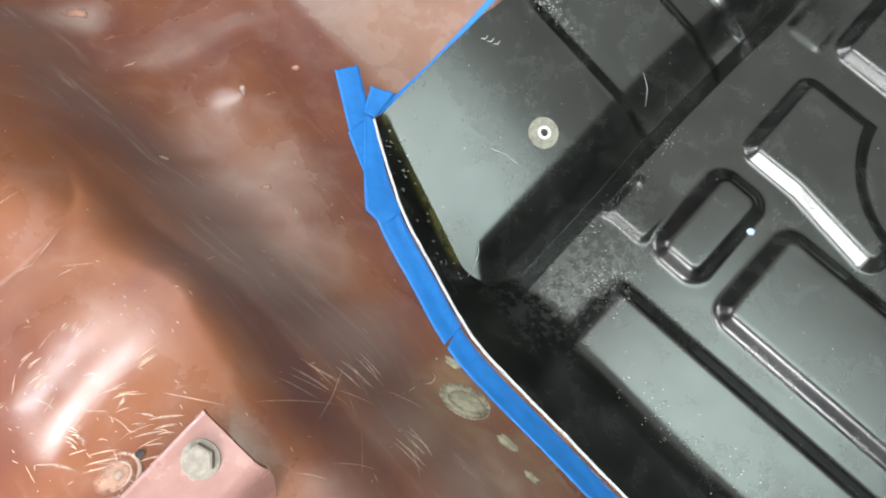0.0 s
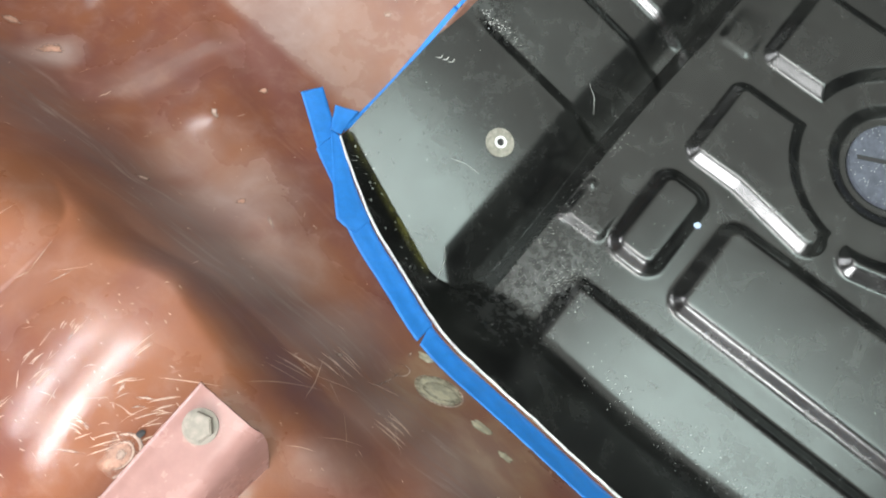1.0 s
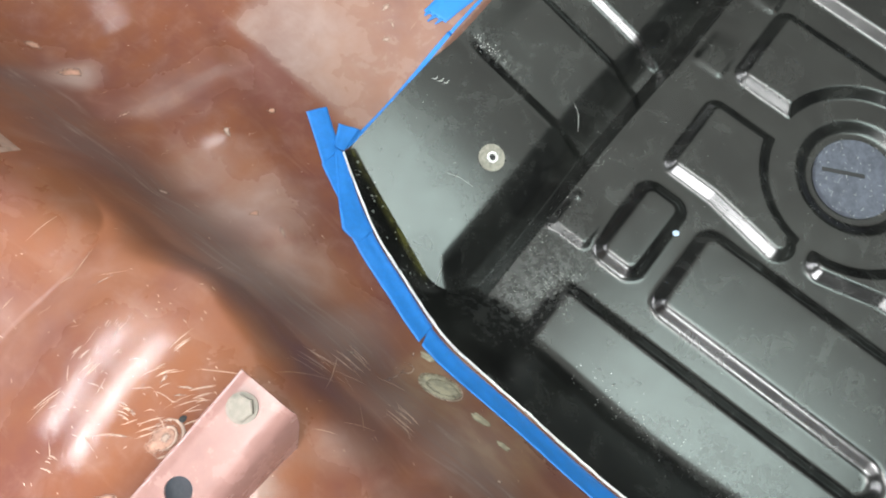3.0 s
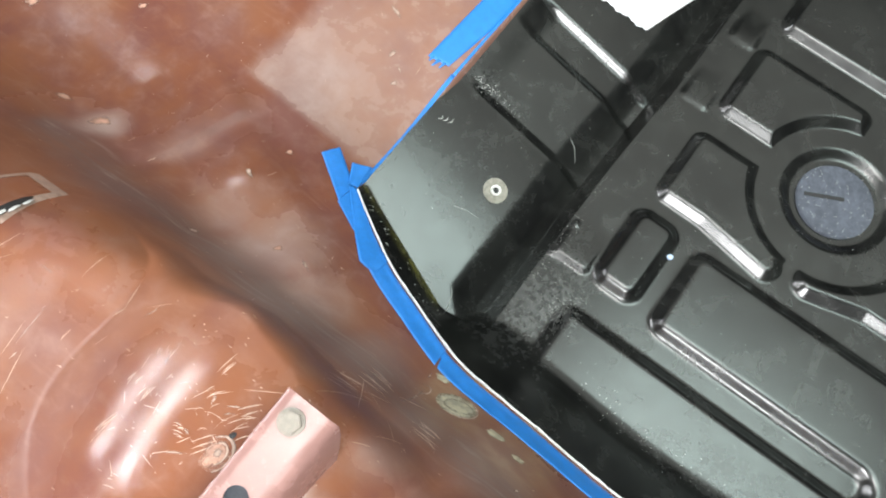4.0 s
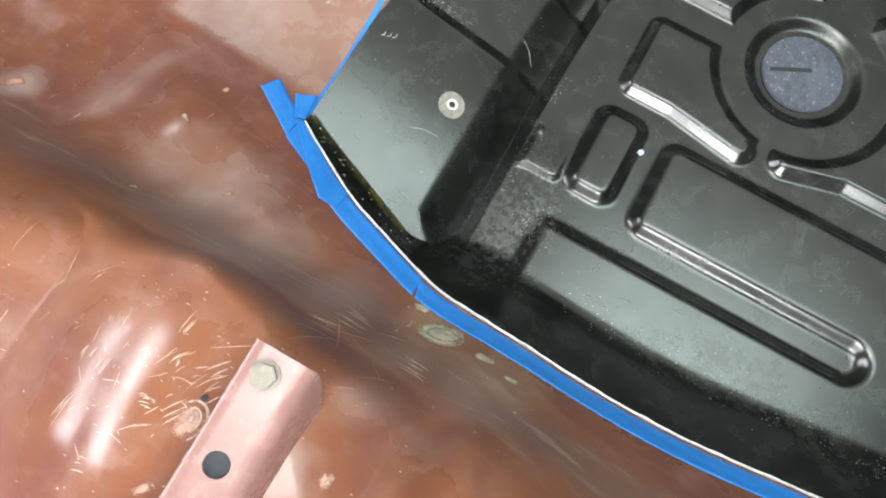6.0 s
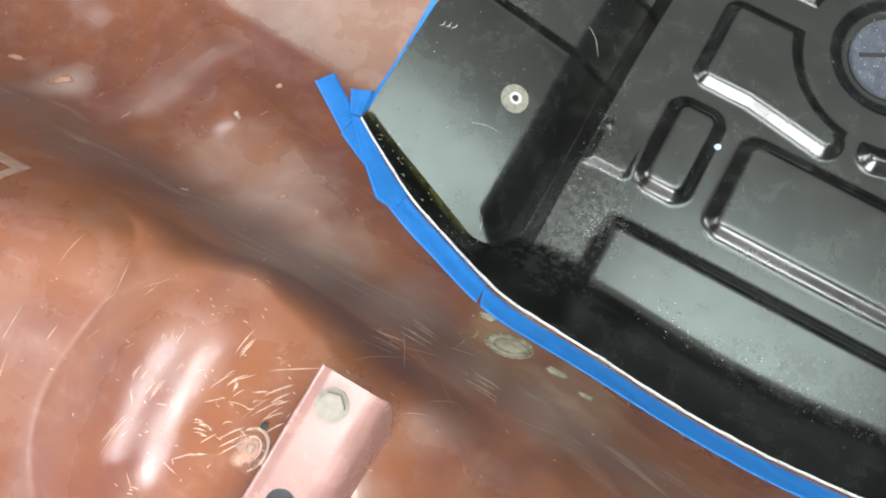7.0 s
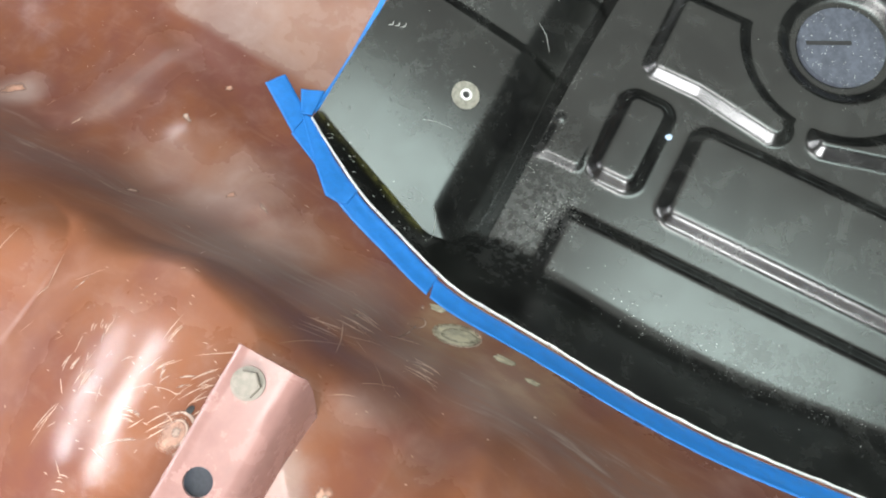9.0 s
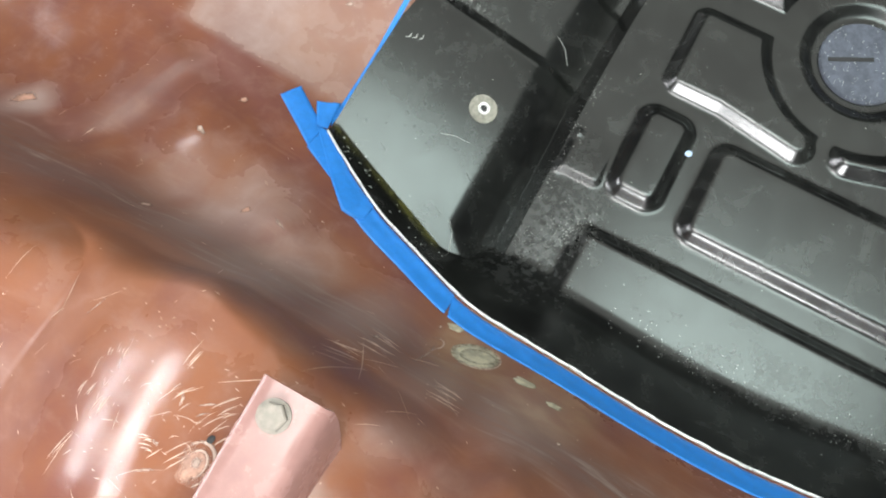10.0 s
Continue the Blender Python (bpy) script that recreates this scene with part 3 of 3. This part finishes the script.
cut = plate.modifiers.new("hole", "BOOLEAN")
cutter = part("hole_cutter", cutter_mesh, DARKHOLE)
cutter.matrix_world = BRK @ Matrix.Translation((*HOLE_AT, 0))
cut.object = cutter
cut.solver = "EXACT"
bpy.context.view_layer.update()
done = bpy.data.meshes.new_from_object(plate.evaluated_get(bpy.context.evaluated_depsgraph_get()))
plate.modifiers.clear()
plate.data = done
done.polygons.foreach_set("use_smooth", [True] * len(done.polygons))
done.set_sharp_from_angle(angle=radians(32))
bpy.data.objects.remove(cutter)
bpy.context.view_layer.update()

nut = part("weld_nut", disc(0.0135, -0.020, -0.014, 24), RUBBER, bracket, "grey weld nut under the hole")
nut.matrix_local = Matrix.Translation((*HOLE_AT, 0))
washer = part("bolt_washer", disc(0.0096, 0.0, 0.0012, 28), BOLTZINC, bracket, "dull grey washer")
washer.matrix_local = Matrix.Translation((0.0165, 0.0165, 0.0003))
bolt = part("bolt_head", disc(0.0080, 0.0, 0.0062, 6, 0.0007), BOLTZINC, bracket, "dull zinc hexagon bolt head")
bolt.matrix_local = Matrix.Translation((0.0165, 0.0165, 0.0012)) @ pose(0, 0, 0, 0, 0, 15)

# ---- washer and nut in the pan ----
def on_pan(u, v, lift=0.0):
    e = 0.004
    z = float(pan_z(u, v))
    gu, gv = (float(pan_z(u + e, v)) - float(pan_z(u - e, v))) / (2 * e), (float(pan_z(u, v + e)) - float(pan_z(u, v - e))) / (2 * e)
    nx, ny = to_xy(-gu, -gv)
    x, y = to_xy(u, v)
    m = frame_matrix((x, y, z), (1, 0, 0), (nx, ny, 1))
    return m @ Matrix.Translation((0, 0, lift))


pw = tagged(new("pan_washer"), "pale zinc washer with a steel collar on black pan", "washer")
pw.matrix_world = on_pan(*to_uv(0.115, 0.300))
part("washer_ring", ring_tube(0.0065, 0.0165, 0.0, 0.0016), DULLZINC, pw)
part("collar", ring_tube(0.0042, 0.0068, 0.0, 0.0042), BARE, pw, "bright steel collar")
part("core", disc(0.0043, 0.0, 0.0015, 20), DARKHOLE, pw, "dark bore")

# ---- drain plug ----
plug = tagged(new("drain_plug"), "grey plastic drain-hole plug seated in the pan", "plug")
plug.matrix_world = on_pan(PLUG_U, PLUG_V, 0.0005)
part("plug_disc", disc(0.0525, -0.002, 0.004, 64, 0.0015), RUBBER, plug)
slot_mesh = bmesh.new()
bmesh.ops.create_cube(slot_mesh, size=1, matrix=pose(-0.014, 0.008, 0.0042, 0, 0, -16) @ Matrix.Diagonal((0.054, 0.0052, 0.0012, 1)))
part("slot", slot_mesh, DARKHOLE, plug, "dark moulded slot")

# ---- paper label ----
pa = [(-0.20, 0.612), (-0.100, 0.629), (-0.065, 0.76), (-0.19, 0.80)]
n = 30
PV, PF = [], []
for i in range(n):
    for j in range(n):
        s, t = i / (n - 1), j / (n - 1)
        u = (1 - t) * ((1 - s) * pa[0][0] + s * pa[1][0]) + t * ((1 - s) * pa[3][0] + s * pa[2][0])
        v = (1 - t) * ((1 - s) * pa[0][1] + s * pa[1][1]) + t * ((1 - s) * pa[3][1] + s * pa[2][1])
        if j == 0:
            v += 0.0016 * math.sin(i * 0.7) + 0.0012 * math.sin(i * 1.9 + 1)
        PV.append((*to_xy(u, v), float(pan_z(u, v)) + 0.0016))
label_paper = mesh_object("paper_label", PV, grid_faces(n, n), PAPER)
label_paper.modifiers.new("thickness", "SOLIDIFY").thickness = 0.0006
tagged(label_paper, "white paper label with a torn edge stuck on the pan", "label")

# ---- marks, chips and small parts on the old floor ----
def on_red(x, y, lift):
    return (x, y, float(red_z(x, y)) + lift)


def spot(name, x, y, rx, ry, turn, material, parent=None, label="", lift=0.0005, wobble=0.4, rings=4, n=20):
    """An uneven flat patch that follows the old floor."""
    rnd = random.Random(int(1e4 * (x + 2 * y) + 77))
    edge = [1 + rnd.uniform(-wobble, wobble) for _ in range(n)]
    edge = [(edge[i - 1] + 2 * edge[i] + edge[(i + 1) % n]) / 4 for i in range(n)]
    c, s = math.cos(radians(turn)), math.sin(radians(turn))
    verts, faces = [on_red(x, y, lift + 0.0002)], []
    for k in range(1, rings + 1):
        for i in range(n):
            a = 2 * math.pi * i / n
            p, q = rx * edge[i] * math.cos(a) * k / rings, ry * edge[i] * math.sin(a) * k / rings
            verts.append(on_red(x + c * p - s * q, y + s * p + c * q, lift if k < rings else lift - 0.0006))
    for i in range(n):
        faces.append((0, 1 + i, 1 + (i + 1) % n))
    for k in range(rings - 1):
        for i in range(n):
            a, b = 1 + k * n + i, 1 + k * n + (i + 1) % n
            faces.append((a, a + n, b + n, b))
    fade = [1.0] + [1 - k / rings for k in range(1, rings + 1) for i in range(n)]
    return mesh_object(name, verts, faces, material, parent, label, attributes=(("fade", fade),))


def scratch(x0, y0, x1, y1, w, bend=0.0, material=None, name="scratch"):
    n = 14
    dx, dy = x1 - x0, y1 - y0
    d = math.hypot(dx, dy)
    nx, ny = -dy / d, dx / d
    rnd = random.Random(int(1e5 * (x0 + 3 * y1)))
    verts, faces = [], []
    for i in range(n):
        t = i / (n - 1)
        b = bend * 4 * t * (1 - t)
        ww = 0.65 * w * (0.25 + math.sin(math.pi * min(1, max(0, t))) * rnd.uniform(0.6, 1.1)) / 2
        for k in (-1, 0, 1):
            verts.append(on_red(x0 + dx * t + nx * (b + k * ww), y0 + dy * t + ny * (b + k * ww), 0.0007 if k == 0 else 0.0001))
    faces = [tuple(q) for q in grid_faces(n, 3)]
    return mesh_object(name, verts, faces, material or CHIP, old_floor, attributes=(("fade", [0.6 * math.sin(math.pi * i / (n - 1)) * (1.0 if k == 1 else 0.5) for i in range(n) for k in range(3)]),))


def ring_mark(x, y, rx, ry, turn, w, material, parent):
    """A thin worn ring that follows the old floor."""
    n = 36
    c, s = math.cos(radians(turn)), math.sin(radians(turn))
    verts, fade = [], []
    for i in range(n + 1):
        a = 2 * math.pi * i / n
        for k in (-1, 0, 1):
            p, q = (rx + k * w / 2) * math.cos(a), (ry + k * w / 2) * math.sin(a)
            verts.append(on_red(x + c * p - s * q, y + s * p + c * q, 0.0016 if k == 0 else 0.0008))
            fade.append((0.55 + 0.35 * math.cos(a + 0.6)) * (1.0 if k == 0 else 0.6))
    return mesh_object("worn_ring", verts, grid_faces(n + 1, 3), material, parent, attributes=(("fade", fade),))


weld = spot("spot_weld", 0.0265, 0.0255, 0.023, 0.0135, -27, YELLOWED, old_floor, "bare oval spot-weld dent", 0.0006, 0.06, 4, 28)
spot("spot_weld_core", 0.0285, 0.0245, 0.017, 0.0085, -27, YELLOWED, weld, "dull bare metal floor of the dent", 0.0014, 0.15, 3, 20)
ring_mark(0.0275, 0.0250, 0.0220, 0.0128, -27, 0.0016, CHIP, weld)
ring_mark(-0.006, 0.045, 0.008, 0.006, 0, 0.0012, CHIP, weld)
for x, y, rx, ry, turn, mat in ((0.018, 0.059, 0.009, 0.004, -30, YELLOWED), (0.060, -0.008, 0.010, 0.004, -40, YELLOWED), (0.078, -0.036, 0.008, 0.003, -35, YELLOWED),
                                (-0.176, 0.315, 0.005, 0.010, 20, CHIP), (-0.229, 0.2325, 0.009, 0.004, -25, CHIP), (-0.145, 0.213, 0.006, 0.005, 0, SCUFF),
                                (-0.131, 0.347, 0.006, 0.005, -30, SCUFF), (0.004, 0.481, 0.009, 0.005, 20, CHIP), (0.001, 0.441, 0.007, 0.004, 0, CHIP), (0.010, 0.458, 0.002, 0.008, 20, CHIP),
                                (0.014, 0.540, 0.004, 0.016, 25, CHIP), (-0.350, 0.408, 0.020, 0.010, -10, SCUFF), (-0.394, 0.447, 0.014, 0.006, -25, SCUFF),
                                (-0.442, 0.594, 0.012, 0.009, 0, SCUFF), (-0.305, 0.575, 0.008, 0.005, 0, SCUFF), (-0.052, 0.052, 0.004, 0.003, 0, CHIP), (0.064, -0.066, 0.004, 0.002, -30, CHIP)):
    spot("bare_spot", x, y, rx, ry, turn, mat, old_floor)
SCRATCHES = [(-0.121, 0.199, -0.112, 0.176, 0.006, 0), (-0.292, 0.127, -0.338, 0.075, 0.0018, 0.001), (-0.324, 0.081, -0.334, 0.072, 0.0026, 0), (-0.312, 0.150, -0.293, 0.134, 0.0016, 0),
             (-0.218, 0.047, -0.231, 0.037, 0.004, 0), (-0.206, 0.045, -0.200, 0.060, 0.003, 0.002), (-0.168, 0.029, -0.173, 0.013, 0.004, 0.003), (-0.215, -0.014, -0.180, -0.021, 0.003, 0.002),
             (-0.197, 0.007, -0.190, 0.001, 0.003, 0), (-0.192, 0.002, -0.184, -0.005, 0.004, 0), (-0.165, 0.012, -0.143, 0.008, 0.0026, 0.002), (-0.166, 0.005, -0.147, 0.003, 0.0024, 0.003),
             (-0.043, 0.023, 0.001, 0.057, 0.0030, -0.008), (0.001, 0.057, 0.007, 0.066, 0.004, 0.001), (-0.235, 0.09, -0.205, 0.105, 0.0016, 0)]
for row in SCRATCHES:
    scratch(*row)
rnd = random.Random(5)
TV, TF = [], []
for k in range(330):
    near_hump = k < 60
    x, y = (rnd.gauss(-0.19, 0.045), rnd.gauss(0.02, 0.04)) if near_hump else (rnd.uniform(-0.42, 0.12), rnd.uniform(-0.12, 0.56))
    u, v = to_uv(x, y)
    if u > EDGE_U - 0.05 and v > float(edge_v(max(u, EDGE_U))) - 0.03:
        continue
    a, ln, w = rnd.gauss(-0.7, 0.5), rnd.uniform(0.0006, 0.0026 if near_hump else 0.0016), rnd.uniform(0.00018, 0.00042)
    ca, sa = math.cos(a), math.sin(a)
    i = len(TV)
    for p, q in ((-ln, 0), (0, -w), (ln, 0), (0, w)):
        TV.append(on_red(x + ca * p - sa * q, y + sa * p + ca * q, 0.0005))
    TF.append((i, i + 1, i + 2, i + 3))


def fine_scratch(x, y, a, ln, w, bend):
    n, ca, sa, i0 = 8, math.cos(a), math.sin(a), len(TV)
    for i in range(n):
        t = 2 * i / (n - 1) - 1
        b, ww = bend * (1 - t * t), w * (1.05 - t * t) / 2
        for k in (-1, 1):
            p, q = t * ln / 2, b + k * ww
            TV.append(on_red(x + ca * p - sa * q, y + sa * p + ca * q, 0.0005))
    for i in range(n - 1):
        k = i0 + 2 * i
        TF.append((k, k + 2, k + 3, k + 1))


# scratch fields: centre, spread, heading, length, bend, count
for cx, cy, sx, sy, head, ln, bend, count in ((-0.085, 0.030, 0.030, 0.018, -0.75, 0.026, 0.002, 20), (-0.035, -0.030, 0.025, 0.025, -0.85, 0.022, 0.002, 14), (-0.165, 0.012, 0.016, 0.014, -0.2, 0.014, 0.002, 24),
                                              (-0.205, -0.008, 0.020, 0.016, -0.4, 0.009, 0.000, 26), (-0.222, 0.042, 0.016, 0.012, 0.75, 0.008, 0.000, 24), (-0.235, 0.095, 0.030, 0.020, 0.55, 0.020, 0.001, 12),
                                              (-0.330, 0.110, 0.030, 0.030, 0.85, 0.030, 0.001, 8), (-0.130, 0.200, 0.035, 0.035, -1.1, 0.006, 0.000, 24), (-0.25, 0.40, 0.08, 0.06, 0.5, 0.010, 0.001, 14),
                                              (0.0, 0.50, 0.03, 0.06, 0.8, 0.008, 0.001, 12)):
    for k in range(count // 2):
        fine_scratch(rnd.gauss(cx, sx), rnd.gauss(cy, sy), rnd.gauss(head, 0.42), ln * rnd.uniform(0.3, 1.7), rnd.uniform(0.0002, 0.0006), bend * rnd.uniform(-0.3, 1.2))
# hatched groups of short parallel strokes on the hump: centre, heading, length, strokes
for hx, hy, head, ln, count in ((-0.193, -0.001, -0.35, 0.011, 5), (-0.169, 0.022, 0.35, 0.008, 5), (-0.143, 0.006, 0.12, 0.016, 5), (-0.228, 0.043, 0.75, 0.012, 4), (-0.205, 0.063, 1.0, 0.008, 6),
                                (-0.243, -0.030, -0.45, 0.010, 4), (-0.220, 0.031, 0.8, 0.018, 3), (-0.157, 0.044, 0.7, 0.022, 3), (-0.150, -0.004, 0.2, 0.018, 4), (-0.175, -0.012, 0.15, 0.024, 3),
                                (-0.050, 0.045, -0.75, 0.030, 7), (-0.010, -0.010, -0.8, 0.030, 6), (-0.075, 0.035, -0.6, 0.024, 6), (-0.250, 0.010, 0.75, 0.030, 3)):
    for k in range(count):
        off = (k - count / 2) * rnd.uniform(0.0016, 0.0030)
        fine_scratch(hx - math.sin(head) * off + rnd.gauss(0, 0.0015), hy + math.cos(head) * off + rnd.gauss(0, 0.0015), head + rnd.gauss(0, 0.10), ln * rnd.uniform(0.5, 1.1), rnd.uniform(0.0004, 0.0009), 0.0006)
nicks = mesh_object("paint_nicks", TV, TF, NICK, shade=False)
tagged(nicks, "tiny pale nicks and scratches in the red primer", "paint nicks", kind="stuff")

# bolt dimple beside the bracket
dish = spot("dimple_rim", -0.167, -0.021, 0.016, 0.013, 40, SCUFF, old_floor, "worn rim of a bolt hole", 0.0006, 0.12, 4, 22)
ring_mark(-0.166, -0.0205, 0.0135, 0.0105, 40, 0.0026, CHIP, dish)
ring_mark(-0.166, -0.0205, 0.0085, 0.0065, 40, 0.0016, CHIP, dish)
spot("dimple_centre", -0.165, -0.020, 0.0060, 0.0045, 40, CHIP, dish, "bright worn metal", 0.0014, 0.2)
spot("dimple_hole", -0.1545, -0.009, 0.0032, 0.0022, 30, DARKHOLE, dish, "dark hole", 0.0016, 0.1, 2, 12)
spot("foot_rim", -0.090, -0.080, 0.010, 0.007, 30, SCUFF, old_floor, "worn bolt seat", 0.0006)
spot("foot_core", -0.089, -0.081, 0.004, 0.0028, 30, CHIP, old_floor, "bright bolt end", 0.0014)
spot("bare_spot", -0.204, -0.055, 0.010, 0.005, 0, SCUFF, old_floor)

# belt anchor plate on the tunnel's shoulder
anchor = tagged(new("anchor_plate"), "scuffed red belt anchor plate with a slot on the tunnel", "plate")
corner = [(-0.388, 0.218), (-0.346, 0.266), (-0.306, 0.229), (-0.340, 0.178)]


def quad_sheet(corner, lift, n=12):
    vs = []
    for i in range(n):
        for j in range(n):
            s, t = i / (n - 1), j / (n - 1)
            x = (1 - t) * ((1 - s) * corner[0][0] + s * corner[1][0]) + t * ((1 - s) * corner[3][0] + s * corner[2][0])
            y = (1 - t) * ((1 - s) * corner[0][1] + s * corner[1][1]) + t * ((1 - s) * corner[3][1] + s * corner[2][1])
            edge = min(i, j, n - 1 - i, n - 1 - j)
            vs.append(on_red(x, y, lift if edge > 0 else -0.001))
    return vs, grid_faces(n, n)


qv, qf = quad_sheet(corner, 0.003)
mesh_object("rim", qv, qf, GREYMETAL, anchor, "bare grey worn rim")
inner = [(-0.381, 0.219), (-0.346, 0.258), (-0.3135, 0.2275), (-0.345, 0.189)]
qv, qf = quad_sheet(inner, 0.0045)
mesh_object("pad", qv, qf, RED, anchor)
spot("slot", -0.334, 0.202, 0.017, 0.0045, 52, DARKHOLE, anchor, "dark slot", 0.0056, 0.15)
for gx, gy, ga in ((-0.3235, 0.2060, 0.0042), (-0.331, 0.1975, 0.0050), (-0.338, 0.1930, 0.0036), (-0.343, 0.1870, 0.0030)):
    spot("glint", gx, gy, ga, 0.0020, 55, BARE, anchor, "bright bare metal chip", 0.0066, 0.45)


# ---- dust, crumbs and marks on the pan ----
def at_pan(u, v, lift):
    return (*to_xy(u, v), float(pan_z(u, v)) + lift)


rnd = random.Random(11)
SV, SF = [], []


def crumb(u, v, r):
    i = len(SV)
    a = rnd.uniform(0, 6.28)
    for k in range(3):
        q = a + 2.094 * k + rnd.uniform(-0.5, 0.5)
        SV.append(at_pan(u + r * math.cos(q), v + r * math.sin(q), 0.0001))
    SV.append(at_pan(u, v, r * 0.4))
    SF.extend([(i, i + 1, i + 3), (i + 1, i + 2, i + 3), (i + 2, i, i + 3)])


for k in range(520):
    crumb(rnd.uniform(-0.23, 0.6), rnd.uniform(0.14, 0.85), rnd.uniform(0.0002, 0.0007))
for k in range(300):
    crumb(rnd.gauss(0.002, 0.024), rnd.gauss(0.200, 0.022), rnd.uniform(0.0002, 0.0006))
for k in range(160):
    crumb(rnd.gauss(0.03, 0.012), rnd.gauss(0.228, 0.014), rnd.uniform(0.0003, 0.0010))
for k in range(140):
    t = rnd.random()
    crumb(-0.232 + 0.085 * t, 0.401 + rnd.gauss(0, 0.004), rnd.uniform(0.0003, 0.0013) * (1.2 - t))
for k in range(260):
    crumb(rnd.uniform(0.10, 0.5), 0.158 + rnd.gauss(0, 0.014), rnd.uniform(0.0003, 0.0009))
for k in range(30):
    u = rnd.uniform(-0.235, -0.08)
    crumb(u, float(edge_v(u)) + rnd.uniform(0.004, 0.028), rnd.uniform(0.0005, 0.0020))
for k in range(120):
    crumb(-0.022 + rnd.gauss(0, 0.006), rnd.uniform(0.24, 0.42), rnd.uniform(0.0003, 0.0008))
for k in range(120):
    q, r = rnd.uniform(0, 6.28), 0.054 * math.sqrt(rnd.random())
    i = len(SV)
    crumb(PLUG_U + r * math.cos(q), PLUG_V + r * math.sin(q), rnd.uniform(0.0004, 0.0011))
    for m in range(i, len(SV)):
        SV[m] = (SV[m][0], SV[m][1], SV[m][2] + 0.0046)
crumbs = mesh_object("dust_crumbs", SV, SF, SPECK, shade=False)
tagged(crumbs, "pale grinding dust and crumbs on the black pan", "dust", kind="stuff")


def pan_stroke(name, pts, w, material, label=""):
    p = resample(pts, 16)
    verts = []
    for i in range(16):
        d = p[min(i + 1, 15)] - p[max(i - 1, 0)]
        d = d / np.hypot(*d)
        ww = w * (0.35 + 0.65 * math.sin(math.pi * i / 15)) / 2
        for k in (-1, 0, 1):
            verts.append(at_pan(p[i][0] - d[1] * k * ww, p[i][1] + d[0] * k * ww, 0.0006 if k == 0 else 0.0001))
    return mesh_object(name, verts, grid_faces(16, 3), material, floor_pan, label)


for k in range(3):
    pan_stroke("scuff_mark", [(-0.232 + 0.006 * k, 0.3185 + 0.003 * k), (-0.2285 + 0.006 * k, 0.3215 + 0.003 * k), (-0.2290 + 0.006 * k, 0.3265 + 0.003 * k)], 0.0011, SPECK)
pan_stroke("scratch_mark", [(-0.093, 0.430), (-0.079, 0.424), (-0.068, 0.411)], 0.0007, SPECK)
pan_stroke("scratch_mark", [(-0.150, 0.245), (-0.135, 0.252), (-0.118, 0.254)], 0.0006, SPECK)
pan_stroke("hair", [(-0.096, 0.168), (-0.088, 0.160), (-0.083, 0.148), (-0.080, 0.135)], 0.0008, SPECK)

flake = bmesh.new()
bmesh.ops.create_icosphere(flake, subdivisions=1, radius=0.005)
for q in flake.verts:
    q.co = Vector((q.co.x * (1 + 0.4 * math.sin(9 * q.co.y * 300)), q.co.y * 0.8, q.co.z * 0.35))
chip_ob = tagged(part("blue_flake", flake, BLUECHIP), "small pale blue paper flake on the black pan", "flake")
chip_ob.matrix_world = on_pan(0.102, 0.3722, 0.0012)

# ---- unseen closing shell: dark walls and pale ceiling shape the reflections ----
def slab(name, x0, x1, y0, y1, z0, z1, mat, label):
    bm = bmesh.new()
    bmesh.ops.create_cube(bm, size=1, matrix=Matrix.Translation(((x0 + x1) / 2, (y0 + y1) / 2, (z0 + z1) / 2)) @ Matrix.Diagonal((x1 - x0, y1 - y0, z1 - z0, 1)))
    return tagged(part(name, bm, mat), label, "room", kind="structure")


slab("floor", -3, 3, -3, 3, -0.14, -0.04, CONCRETE, "grey concrete garage floor")
slab("ceiling", -3, 3, -3, 3, 2.6, 2.7, CEIL, "unseen pale ceiling added to close the scene")
slab("wall_north", -3, 3, 3, 3.1, -0.04, 2.6, WALL, "unseen dark wall added to close the scene")
slab("wall_south", -3, 3, -3.1, -3, -0.04, 2.6, WALL, "unseen dark wall added to close the scene")
slab("wall_east", 3, 3.1, -3, 3, -0.04, 2.6, WALL, "unseen dark wall added to close the scene")
slab("wall_west", -3.1, -3, -3, 3, -0.04, 2.6, WALL, "unseen dark wall added to close the scene")
